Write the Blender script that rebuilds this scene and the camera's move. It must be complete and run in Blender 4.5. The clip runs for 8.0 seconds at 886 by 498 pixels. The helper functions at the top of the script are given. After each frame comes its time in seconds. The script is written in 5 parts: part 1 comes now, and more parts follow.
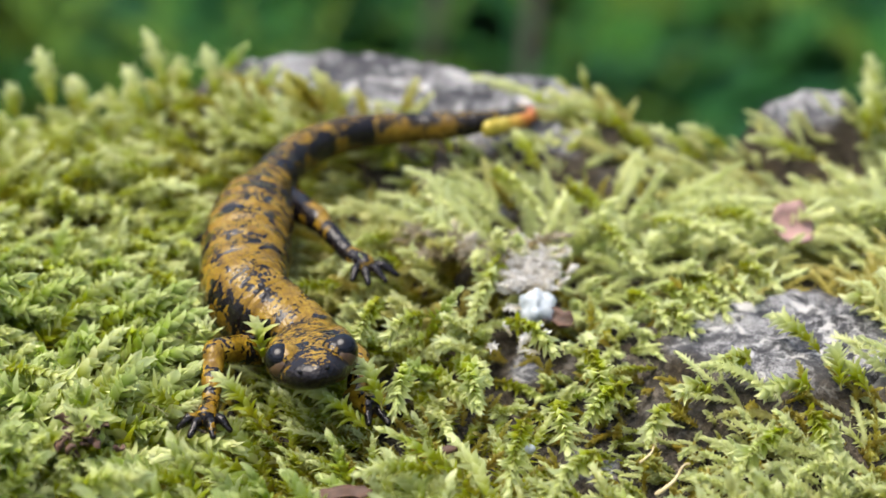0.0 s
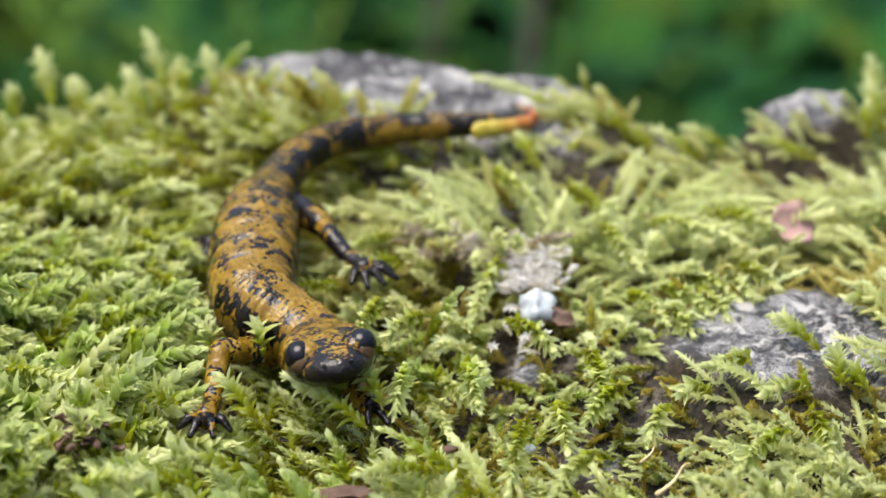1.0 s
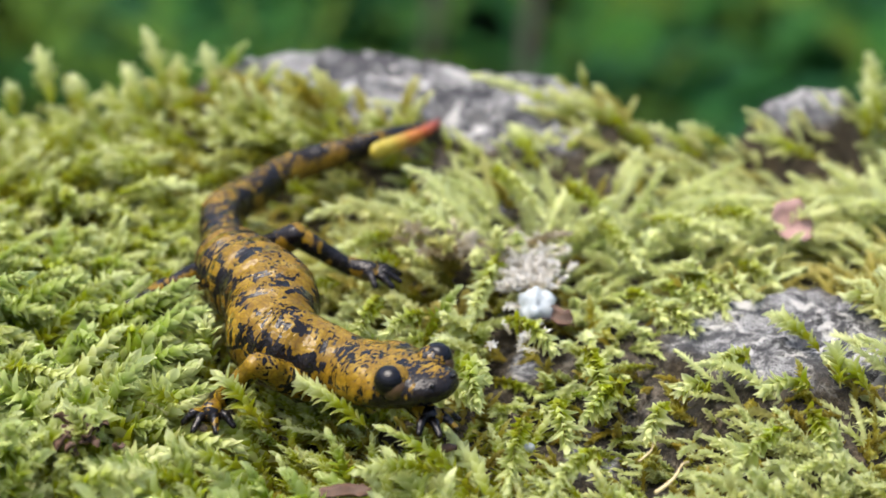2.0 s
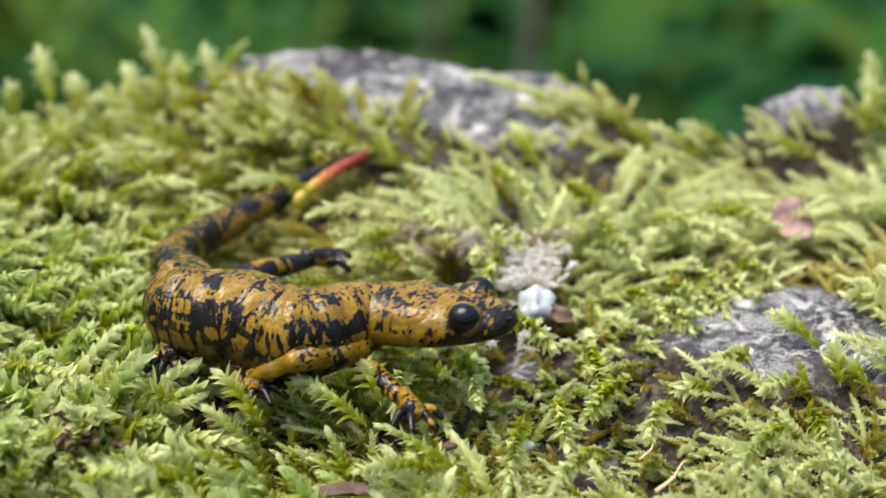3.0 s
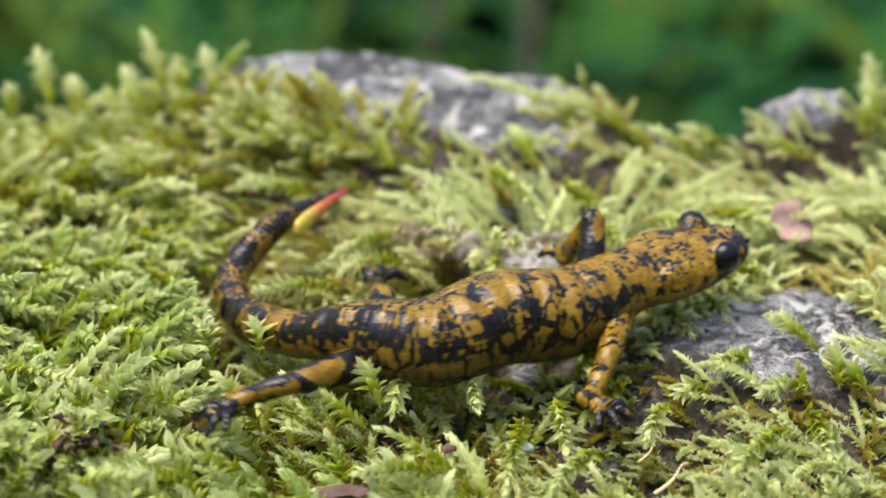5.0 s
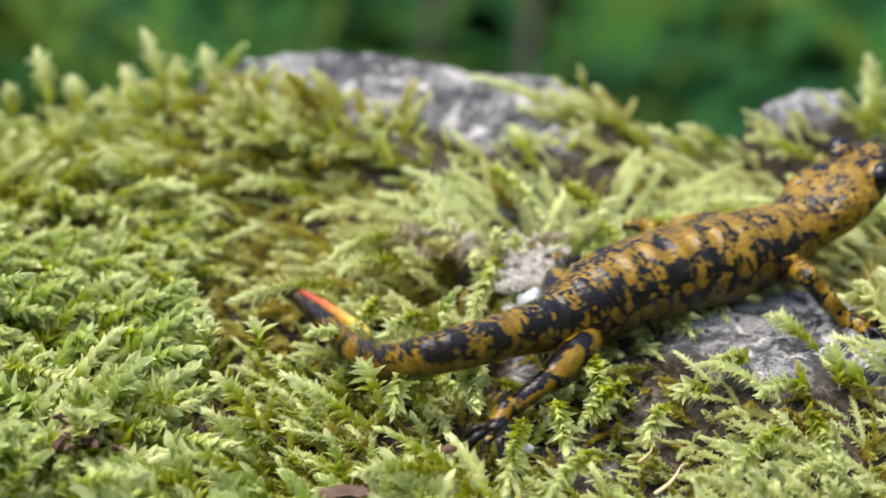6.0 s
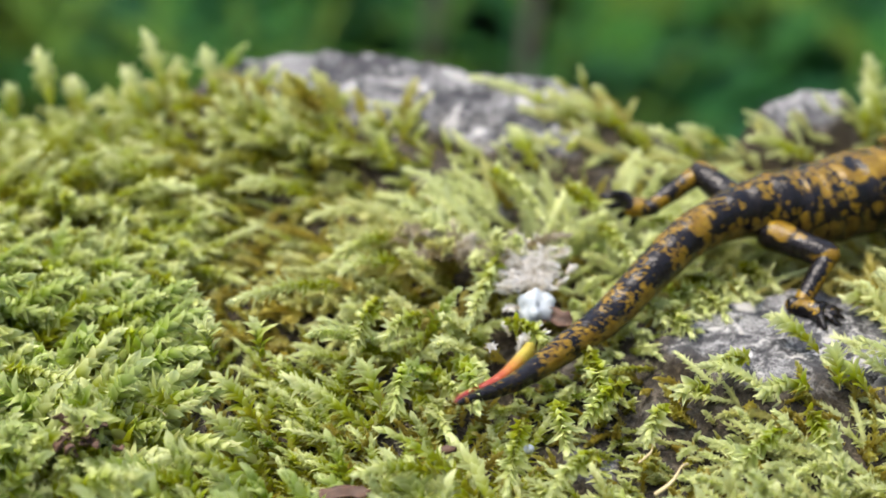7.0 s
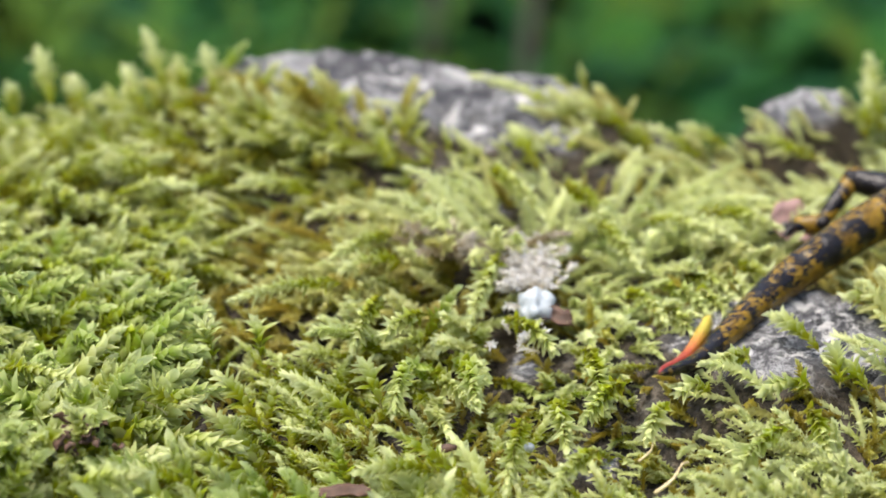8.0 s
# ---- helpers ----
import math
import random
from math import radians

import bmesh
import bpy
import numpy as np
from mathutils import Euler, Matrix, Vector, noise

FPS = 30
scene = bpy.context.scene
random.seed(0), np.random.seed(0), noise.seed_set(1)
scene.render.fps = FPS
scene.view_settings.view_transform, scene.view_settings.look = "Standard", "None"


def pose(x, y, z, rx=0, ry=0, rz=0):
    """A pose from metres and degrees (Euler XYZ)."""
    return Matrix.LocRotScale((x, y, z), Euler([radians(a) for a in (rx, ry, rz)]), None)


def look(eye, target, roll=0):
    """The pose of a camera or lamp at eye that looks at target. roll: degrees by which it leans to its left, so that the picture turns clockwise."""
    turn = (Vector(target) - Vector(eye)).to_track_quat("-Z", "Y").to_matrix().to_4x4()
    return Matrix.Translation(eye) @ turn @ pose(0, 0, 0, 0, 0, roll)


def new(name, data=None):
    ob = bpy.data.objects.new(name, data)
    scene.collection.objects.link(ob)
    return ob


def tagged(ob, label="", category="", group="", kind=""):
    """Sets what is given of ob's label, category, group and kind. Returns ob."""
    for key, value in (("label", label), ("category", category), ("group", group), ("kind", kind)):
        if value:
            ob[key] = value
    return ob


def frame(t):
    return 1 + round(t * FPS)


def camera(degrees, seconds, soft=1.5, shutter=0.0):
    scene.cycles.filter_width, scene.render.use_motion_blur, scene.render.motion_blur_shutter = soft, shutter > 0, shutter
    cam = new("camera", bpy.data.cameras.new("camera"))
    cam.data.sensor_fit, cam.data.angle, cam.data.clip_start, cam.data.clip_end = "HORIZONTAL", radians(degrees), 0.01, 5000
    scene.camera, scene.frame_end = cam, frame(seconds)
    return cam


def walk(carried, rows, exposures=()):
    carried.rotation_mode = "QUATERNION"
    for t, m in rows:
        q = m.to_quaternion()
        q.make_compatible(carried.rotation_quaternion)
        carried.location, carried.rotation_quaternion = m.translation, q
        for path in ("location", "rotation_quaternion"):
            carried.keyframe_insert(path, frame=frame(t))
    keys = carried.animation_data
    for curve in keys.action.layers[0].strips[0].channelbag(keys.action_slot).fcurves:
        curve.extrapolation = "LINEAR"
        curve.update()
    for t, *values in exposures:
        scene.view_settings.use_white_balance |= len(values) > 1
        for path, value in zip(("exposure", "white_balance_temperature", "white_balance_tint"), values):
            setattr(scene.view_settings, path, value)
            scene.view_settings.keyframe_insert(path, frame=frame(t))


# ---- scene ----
# A spotted salamander walks over a mossy limestone boulder, seen close by with a long lens.
cam = camera(20, 8.0, soft=1.6, shutter=0.5)
cam.data.dof.use_dof = True
cam.data.dof.focus_distance = 0.401
cam.data.dof.aperture_fstop = 13.5
EYE = (0, -0.42286, 0.15391)


def aim(dx, dy):
    """The camera's pose with a small sway, in thousandths of a degree to the right and up."""
    return look(EYE, (0, 0, 0)) @ pose(0, 0, 0, dy / 1000, -dx / 1000, 0)


walk(cam, [(0.0, aim(0, 0)), (0.5, aim(-4, 16)), (1.0, aim(-4, 0)), (1.5, aim(8, -19)), (2.2, aim(15, -45)),
           (3.0, aim(15, -70)), (3.5, aim(24, -48)), (4.0, aim(30, 0)), (4.5, aim(34, -14)), (6.0, aim(34, -8)),
           (6.5, aim(20, 12)), (7.0, aim(26, 4)), (7.5, aim(20, -18)), (8.0, aim(22, -34))])

# ---- light: a bright overcast sky in open woodland ----
world = bpy.data.worlds.new("sky")
scene.world = world
world.use_nodes = True
wn, wl = world.node_tree.nodes, world.node_tree.links
sky = wn.new("ShaderNodeTexSky")
sky.sky_type, sky.sun_disc = "NISHITA", False
sky.sun_elevation, sky.sun_rotation = radians(72), radians(-113)
sky.air_density, sky.dust_density, sky.ozone_density = 1.0, 4.0, 0.6
wn["Background"].inputs[1].default_value = 0.15
wl.new(sky.outputs[0], wn["Background"].inputs[0])
sun = new("sun", bpy.data.lights.new("sun", "SUN"))
sun.data.energy, sun.data.angle, sun.data.color = 1.5, radians(45), (1.0, 0.965, 0.91)
sun.matrix_world = look((-0.28, -0.12, 1.0), (0, 0, 0))
scene.view_settings.exposure = 1.40


# ---- material helpers ----
def material(name):
    m = bpy.data.materials.new(name)
    m.use_nodes = True
    return m, m.node_tree.nodes, m.node_tree.links, m.node_tree.nodes["Principled BSDF"]


def node(nt, kind, **values):
    n = nt.new(kind)
    for k, v in values.items():
        n.inputs[k.replace("_", " ")].default_value = v
    return n


def noise_node(nt, lk, vector, scale, detail=4.0, rough=0.55, distort=0.0):
    n = node(nt, "ShaderNodeTexNoise", Scale=scale, Detail=detail, Roughness=rough, Distortion=distort)
    if vector is not None:
        lk.new(vector, n.inputs["Vector"])
    return n.outputs["Fac"]


def ramp(nt, lk, fac, *stops):
    n = nt.new("ShaderNodeValToRGB")
    els = n.color_ramp.elements
    while len(els) < len(stops):
        els.new(0.5)
    for e, (p, c) in zip(els, stops):
        e.position = p
        e.color = (*c, 1) if isinstance(c, tuple) else (c, c, c, 1)
    lk.new(fac, n.inputs[0])
    return n.outputs[0]


def math_node(nt, lk, op, a, b=0.0, clamp=False):
    n = nt.new("ShaderNodeMath")
    n.operation, n.use_clamp = op, clamp
    for i, v in enumerate((a, b)):
        if isinstance(v, (int, float)):
            n.inputs[i].default_value = v
        else:
            lk.new(v, n.inputs[i])
    return n.outputs[0]


def mix(nt, lk, fac, a, b, blend="MIX"):
    n = nt.new("ShaderNodeMix")
    n.data_type, n.blend_type = "RGBA", blend
    for i, v in ((0, fac), (6, a), (7, b)):
        if isinstance(v, (int, float)):
            n.inputs[i].default_value = v
        elif isinstance(v, tuple):
            n.inputs[i].default_value = (*v, 1)
        else:
            lk.new(v, n.inputs[i])
    return n.outputs[2]


def bump(nt, lk, height, strength, distance, shader, after=None):
    n = node(nt, "ShaderNodeBump", Strength=strength, Distance=distance)
    lk.new(height, n.inputs["Height"])
    if after is not None:
        lk.new(after, n.inputs["Normal"])
    lk.new(n.outputs[0], shader.inputs["Normal"])
    return n.outputs[0]


def attribute(nt, name, out):
    n = nt.new("ShaderNodeAttribute")
    n.attribute_name = name
    return n.outputs[out]


# ---- materials ----
def limestone():
    m, nt, lk, p = material("weathered_limestone")
    v = nt.new("ShaderNodeTexCoord").outputs["Object"]
    big = noise_node(nt, lk, v, 48, 6, 0.68, 0.6)
    fine = noise_node(nt, lk, v, 700, 8, 0.72)
    grit = noise_node(nt, lk, v, 2600, 3, 0.6)
    grey = ramp(nt, lk, big, (0.42, (0.045, 0.044, 0.044)), (0.47, (0.12, 0.118, 0.116)), (0.52, (0.22, 0.218, 0.213)), (0.58, (0.34, 0.336, 0.325)))
    c = mix(nt, lk, ramp(nt, lk, fine, (0.48, 0.0), (0.55, 0.8)), grey, (0.46, 0.455, 0.445))
    c = mix(nt, lk, ramp(nt, lk, grit, (0.38, 0.8), (0.47, 0.0)), c, (0.06, 0.06, 0.065))
    lichen = noise_node(nt, lk, v, 190, 5, 0.6, 0.8)
    c = mix(nt, lk, ramp(nt, lk, lichen, (0.575, 0.0), (0.59, 0.9)), c, (0.60, 0.585, 0.55))
    pits = noise_node(nt, lk, v, 260, 4, 0.6, 0.6)
    c = mix(nt, lk, ramp(nt, lk, pits, (0.36, 0.9), (0.43, 0.0)), c, (0.03, 0.03, 0.032))
    stain = noise_node(nt, lk, v, 85, 5, 0.7, 0.5)
    c = mix(nt, lk, ramp(nt, lk, stain, (0.52, 0.0), (0.57, 0.8)), c, (0.055, 0.055, 0.06))
    soil = noise_node(nt, lk, v, 30, 3)
    bare = attribute(nt, "bare", "Fac")
    c = mix(nt, lk, math_node(nt, lk, "MULTIPLY", math_node(nt, lk, "SUBTRACT", 1.0, bare, True), ramp(nt, lk, soil, (0.35, 0.8), (0.6, 1.0))), c, ramp(nt, lk, fine, (0.38, (0.016, 0.011, 0.005)), (0.5, (0.045, 0.032, 0.014)), (0.64, (0.13, 0.10, 0.06))))
    lk.new(c, p.inputs["Base Color"])
    p.inputs["Roughness"].default_value = 0.85
    p.inputs["Specular IOR Level"].default_value = 0.25
    a = bump(nt, lk, pits, 1.0, 0.003, p)
    a = bump(nt, lk, fine, 1.0, 0.0014, p, a)
    bump(nt, lk, grit, 0.8, 0.0004, p, a)
    return m


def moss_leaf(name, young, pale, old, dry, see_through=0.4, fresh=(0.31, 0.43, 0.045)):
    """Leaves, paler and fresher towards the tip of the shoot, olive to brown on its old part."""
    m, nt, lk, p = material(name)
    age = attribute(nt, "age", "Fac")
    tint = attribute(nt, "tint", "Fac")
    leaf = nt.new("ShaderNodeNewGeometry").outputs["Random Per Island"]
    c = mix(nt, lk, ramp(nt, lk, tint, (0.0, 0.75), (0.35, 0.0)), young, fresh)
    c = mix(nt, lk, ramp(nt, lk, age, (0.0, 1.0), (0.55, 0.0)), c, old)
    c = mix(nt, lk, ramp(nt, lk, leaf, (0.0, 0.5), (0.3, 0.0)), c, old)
    c = mix(nt, lk, ramp(nt, lk, tint, (0.55, 0.0), (0.95, 0.85)), c, dry)
    tips = math_node(nt, lk, "MULTIPLY", ramp(nt, lk, age, (0.52, 0.0), (1.0, 0.78)), ramp(nt, lk, tint, (0.0, 0.6), (0.4, 1.0), (0.6, 1.0), (1.0, 0.2)))
    c = mix(nt, lk, tips, c, pale)
    c = mix(nt, lk, math_node(nt, lk, "MULTIPLY", ramp(nt, lk, leaf, (0.65, 0.0), (1.0, 0.35)), ramp(nt, lk, tint, (0.6, 1.0), (1.0, 0.2))), c, pale)
    lk.new(c, p.inputs["Base Color"])
    p.inputs["Roughness"].default_value = 0.28
    p.inputs["Specular IOR Level"].default_value = 0.4
    t = nt.new("ShaderNodeBsdfTranslucent")
    lk.new(c, t.inputs["Color"])
    s = nt.new("ShaderNodeMixShader")
    s.inputs[0].default_value = see_through
    lk.new(p.outputs[0], s.inputs[1])
    lk.new(t.outputs[0], s.inputs[2])
    lk.new(s.outputs[0], nt["Material Output"].inputs[0])
    return m


def salamander_skin():
    """Ochre skin with black blotches, laid out along the body; a black snout, a grey-brown belly darkened for shade."""
    m, nt, lk, p = material("blotched_salamander_skin")
    v = attribute(nt, "rest", "Vector")
    sep = nt.new("ShaderNodeSeparateXYZ")
    lk.new(v, sep.inputs[0])
    side, along, up = sep.outputs
    st = nt.new("ShaderNodeMapping")
    st.inputs["Scale"].default_value = (0.95, 0.90, 0.95)
    st.inputs["Location"].default_value = (0.011, 0.004, 0.007)
    lk.new(v, st.inputs["Vector"])
    blot = noise_node(nt, lk, st.outputs[0], 335, 3.0, 0.52, 0.35)
    drip = nt.new("ShaderNodeMapping")
    drip.inputs["Scale"].default_value = (0.4, 1.5, 0.4)
    lk.new(v, drip.inputs["Vector"])
    patch = noise_node(nt, lk, v, 190, 2.0, 0.42, 0.3)
    back_end = ramp(nt, lk, along, (0.078, 0.0), (0.088, 1.0))
    blot = math_node(nt, lk, "ADD", math_node(nt, lk, "MULTIPLY", blot, math_node(nt, lk, "SUBTRACT", 1.0, back_end)), math_node(nt, lk, "MULTIPLY", patch, back_end))
    edge = noise_node(nt, lk, drip.outputs[0], 900, 3, 0.55)
    rag = noise_node(nt, lk, v, 1100, 3, 0.6)
    torn = math_node(nt, lk, "ADD", math_node(nt, lk, "MULTIPLY", math_node(nt, lk, "SUBTRACT", edge, 0.5), 0.62), math_node(nt, lk, "MULTIPLY", math_node(nt, lk, "SUBTRACT", rag, 0.5), 0.24))
    f = math_node(nt, lk, "ADD", blot, math_node(nt, lk, "MULTIPLY", torn, math_node(nt, lk, "SUBTRACT", 1.0, math_node(nt, lk, "MULTIPLY", back_end, 0.72))))
    # black all round the eye
    socket = nt.new("ShaderNodeCombineXYZ")
    for k, (axis, at) in enumerate(((math_node(nt, lk, "ABSOLUTE", side), 0.0055), (along, 0.0070), (up, 0.0016))):
        lk.new(math_node(nt, lk, "SUBTRACT", axis, at), socket.inputs[k])
    far = nt.new("ShaderNodeVectorMath")
    far.operation = "LENGTH"
    lk.new(socket.outputs[0], far.inputs[0])
    f = math_node(nt, lk, "SUBTRACT", f, ramp(nt, lk, far.outputs["Value"], (0.0026, 0.25), (0.0035, 0.0)))
    snout = ramp(nt, lk, along, (0.0, 0.34), (0.0034, 0.24), (0.0056, 0.0))
    crown = ramp(nt, lk, math_node(nt, lk, "ADD", up, 0.01), (0.0106, 1.0), (0.0120, 0.0))
    snout = math_node(nt, lk, "MAXIMUM", math_node(nt, lk, "MULTIPLY", snout, crown), ramp(nt, lk, along, (0.0010, 0.34), (0.0026, 0.0)))
    tail = ramp(nt, lk, along, (0.060, 0.0), (0.066, 0.035), (0.088, 0.078), (0.128, 0.085), (0.140, 0.24))
    height = math_node(nt, lk, "ADD", up, 0.01)
    belly = ramp(nt, lk, height, (0.003, 0.24), (0.0080, 0.15), (0.0105, 0.0))
    f = math_node(nt, lk, "SUBTRACT", math_node(nt, lk, "SUBTRACT", f, snout), tail)
    f = math_node(nt, lk, "ADD", f, belly)
    # fine speckles along the middle of the back
    speck = math_node(nt, lk, "MULTIPLY", math_node(nt, lk, "SUBTRACT", noise_node(nt, lk, v, 1400, 2, 0.5), 0.50), 1.6)
    crown_top = math_node(nt, lk, "MULTIPLY", ramp(nt, lk, along, (0.017, 0.8), (0.025, 0.0)), ramp(nt, lk, height, (0.0120, 0.0), (0.0134, 1.0)))
    f = math_node(nt, lk, "ADD", f, math_node(nt, lk, "MULTIPLY", speck, math_node(nt, lk, "MAXIMUM", crown_top, ramp(nt, lk, math_node(nt, lk, "ABSOLUTE", side), (0.0014, 1.0), (0.0028, 0.0)))))
    # rounded ochre cells with dark gaps on the flanks
    flank = nt.new("ShaderNodeTexVoronoi")
    flank.feature = "DISTANCE_TO_EDGE"
    flank.inputs["Scale"].default_value = 320
    warp = nt.new("ShaderNodeMapping")
    warp.inputs["Scale"].default_value = (0.7, 1.15, 0.8)
    lk.new(v, warp.inputs["Vector"])
    lk.new(warp.outputs[0], flank.inputs["Vector"])
    gap = math_node(nt, lk, "MULTIPLY", ramp(nt, lk, flank.outputs["Distance"], (0.03, 0.28), (0.19, 0.0)), ramp(nt, lk, height, (0.004, 0.6), (0.008, 1.0), (0.0115, 0.9), (0.0132, 0.0)))
    gap = math_node(nt, lk, "MULTIPLY", gap, ramp(nt, lk, along, (0.020, 0.15), (0.028, 1.0), (0.078, 1.0), (0.088, 0.2)))
    f = math_node(nt, lk, "SUBTRACT", f, gap)
    # the dark band at the top of the flank
    band = math_node(nt, lk, "MULTIPLY", ramp(nt, lk, height, (0.0095, 0.0), (0.0112, 0.055), (0.0128, 0.055), (0.0142, 0.0)), ramp(nt, lk, along, (0.020, 0.3), (0.030, 1.0), (0.085, 1.0), (0.095, 0.3)))
    f = math_node(nt, lk, "SUBTRACT", f, band)
    mouth = math_node(nt, lk, "ABSOLUTE", math_node(nt, lk, "ADD", math_node(nt, lk, "ADD", up, 0.0009), math_node(nt, lk, "MULTIPLY", along, 0.03)))
    mouth = math_node(nt, lk, "MULTIPLY", ramp(nt, lk, mouth, (0.0001, 0.3), (0.0003, 0.0)), ramp(nt, lk, along, (0.014, 1.0), (0.017, 0.0)))
    f = math_node(nt, lk, "SUBTRACT", f, mouth)
    # a pale lower jaw
    jaw = math_node(nt, lk, "MULTIPLY", ramp(nt, lk, height, (0.0105, 0.14), (0.0128, 0.0)), ramp(nt, lk, along, (0.006, 0.0), (0.010, 1.0), (0.022, 1.0), (0.027, 0.0)))
    f = math_node(nt, lk, "ADD", f, jaw)
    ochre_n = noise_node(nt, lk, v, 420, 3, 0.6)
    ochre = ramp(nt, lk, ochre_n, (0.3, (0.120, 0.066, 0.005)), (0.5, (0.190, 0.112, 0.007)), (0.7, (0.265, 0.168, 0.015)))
    # grey-brown underside, its colour darkened further for the shade below the body
    shaded_under = ramp(nt, lk, ochre_n, (0.3, (0.034, 0.024, 0.009)), (0.7, (0.062, 0.044, 0.017)))
    ochre = mix(nt, lk, math_node(nt, lk, "MULTIPLY", ramp(nt, lk, height, (0.0058, 1.0), (0.0112, 0.0)), ramp(nt, lk, along, (0.018, 0.25), (0.030, 1.0))), ochre, shaded_under)
    cells = nt.new("ShaderNodeTexVoronoi")
    cells.feature = "DISTANCE_TO_EDGE"
    cells.inputs["Scale"].default_value = 800
    lk.new(v, cells.inputs["Vector"])
    crack = ramp(nt, lk, cells.outputs["Distance"], (0.0, 0.6), (0.12, 0.0))
    ochre = mix(nt, lk, crack, ochre, (0.09, 0.045, 0.008))
    black = ramp(nt, lk, edge, (0.35, (0.005, 0.004, 0.004)), (0.7, (0.012, 0.009, 0.008)))
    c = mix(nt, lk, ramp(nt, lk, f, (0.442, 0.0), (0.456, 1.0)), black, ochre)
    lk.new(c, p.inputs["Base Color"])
    p.inputs["Roughness"].default_value = 0.16
    p.inputs["Specular IOR Level"].default_value = 0.26
    g = nt.new("ShaderNodeTexVoronoi")
    g.inputs["Scale"].default_value = 1500
    lk.new(v, g.inputs["Vector"])
    fold = math_node(nt, lk, "SINE", math_node(nt, lk, "MULTIPLY", along, 1350.0))
    fold = math_node(nt, lk, "MULTIPLY", fold, ramp(nt, lk, along, (0.026, 0.0), (0.034, 1.0), (0.070, 1.0), (0.085, 0.4)))
    a = bump(nt, lk, fold, 0.6, 0.0005, p)
    a = bump(nt, lk, g.outputs["Distance"], 0.3, 0.0003, p, a)
    bump(nt, lk, cells.outputs["Distance"], 0.3, 0.0004, p, a)
    return m


def plain(name, colour, roughness=0.6, second=None, scale=300, gloss=0.5, coat=0.0, relief=0.3):
    m, nt, lk, p = material(name)
    v = nt.new("ShaderNodeTexCoord").outputs["Object"]
    n = noise_node(nt, lk, v, scale, 5, 0.6)
    c = ramp(nt, lk, n, (0.3, colour), (0.7, second or tuple(x * 1.5 for x in colour)))
    lk.new(c, p.inputs["Base Color"])
    p.inputs["Roughness"].default_value = roughness
    p.inputs["Specular IOR Level"].default_value = gloss
    p.inputs["Coat Weight"].default_value = coat
    if relief:
        bump(nt, lk, n, relief, 0.0005, p)
    return m


def flap_skin():
    """From yellow at the root over orange to red at the tip."""
    m, nt, lk, p = material("tail_flap_skin")
    sep = nt.new("ShaderNodeSeparateXYZ")
    v = attribute(nt, "rest", "Vector")
    lk.new(v, sep.inputs[0])
    n = noise_node(nt, lk, v, 500, 3)
    f = math_node(nt, lk, "ADD", math_node(nt, lk, "MULTIPLY", sep.outputs[1], 31.0), math_node(nt, lk, "MULTIPLY", n, 0.25))
    c = ramp(nt, lk, math_node(nt, lk, "ADD", f, 0.52, True), (0.3, (0.26, 0.025, 0.018)), (0.58, (0.33, 0.055, 0.02)), (0.82, (0.40, 0.15, 0.02)), (1.0, (0.38, 0.30, 0.035)))
    lk.new(c, p.inputs["Base Color"])
    p.inputs["Roughness"].default_value = 0.35
    return m


STONE = limestone()
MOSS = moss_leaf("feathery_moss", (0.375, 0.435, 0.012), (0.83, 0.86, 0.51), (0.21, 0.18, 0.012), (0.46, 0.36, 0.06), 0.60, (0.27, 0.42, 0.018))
SKIN = salamander_skin()
EYE_BLACK = plain("black_eye", (0.003, 0.003, 0.004), 0.06, (0.005, 0.005, 0.006), relief=0, gloss=0.28)
LID = plain("pale_ochre_lid", (0.03, 0.017, 0.008), 0.3, (0.11, 0.066, 0.032), 500, gloss=0.3)
FLAP = flap_skin()


# ---- the shape of the boulder's top ----
def beyond(x, y):
    """How far a place lies behind the boulder's crest."""
    return y - (0.063 - 0.017 * math.exp(-((x - 0.048) / 0.016) ** 2) + 0.016 * math.exp(-((x + 0.023) / 0.027) ** 2) - 0.009 * math.exp(-((x + 0.08) / 0.03) ** 2))


def top(x, y):
    """Height of the moss's surface on which the animal walks; beyond its crest the boulder falls away."""
    z = 0.14 * y - 2.0 * max(0, -0.05 - y) ** 2
    over = max(0, beyond(x, y))
    return z - 0.75 * over * over / (over + 0.006) - 2.0 * max(0, over - 0.05) ** 2


# bare stone: centre, half-lengths, turn in degrees, rise above the moss
BARE = [(-0.007, 0.0650, 0.037, 0.0225, -12, 0.0035), (0.0730, 0.060, 0.0078, 0.010, 0, 0.0015), (0.014, 0.048, 0.017, 0.010, -14, 0.0020), (0.059, -0.0320, 0.0215, 0.0145, -10, 0.0012),
        (0.024, -0.057, 0.0035, 0.0045, 20, -0.0075), (-0.0575, 0.0225, 0.004, 0.004, 0, -0.006), (-0.047, 0.0105, 0.004, 0.005, 0, -0.006),
        (0.0085, 0.0215, 0.004, 0.003, 0, -0.003), (0.0145, -0.030, 0.003, 0.006, 0, -0.006)]


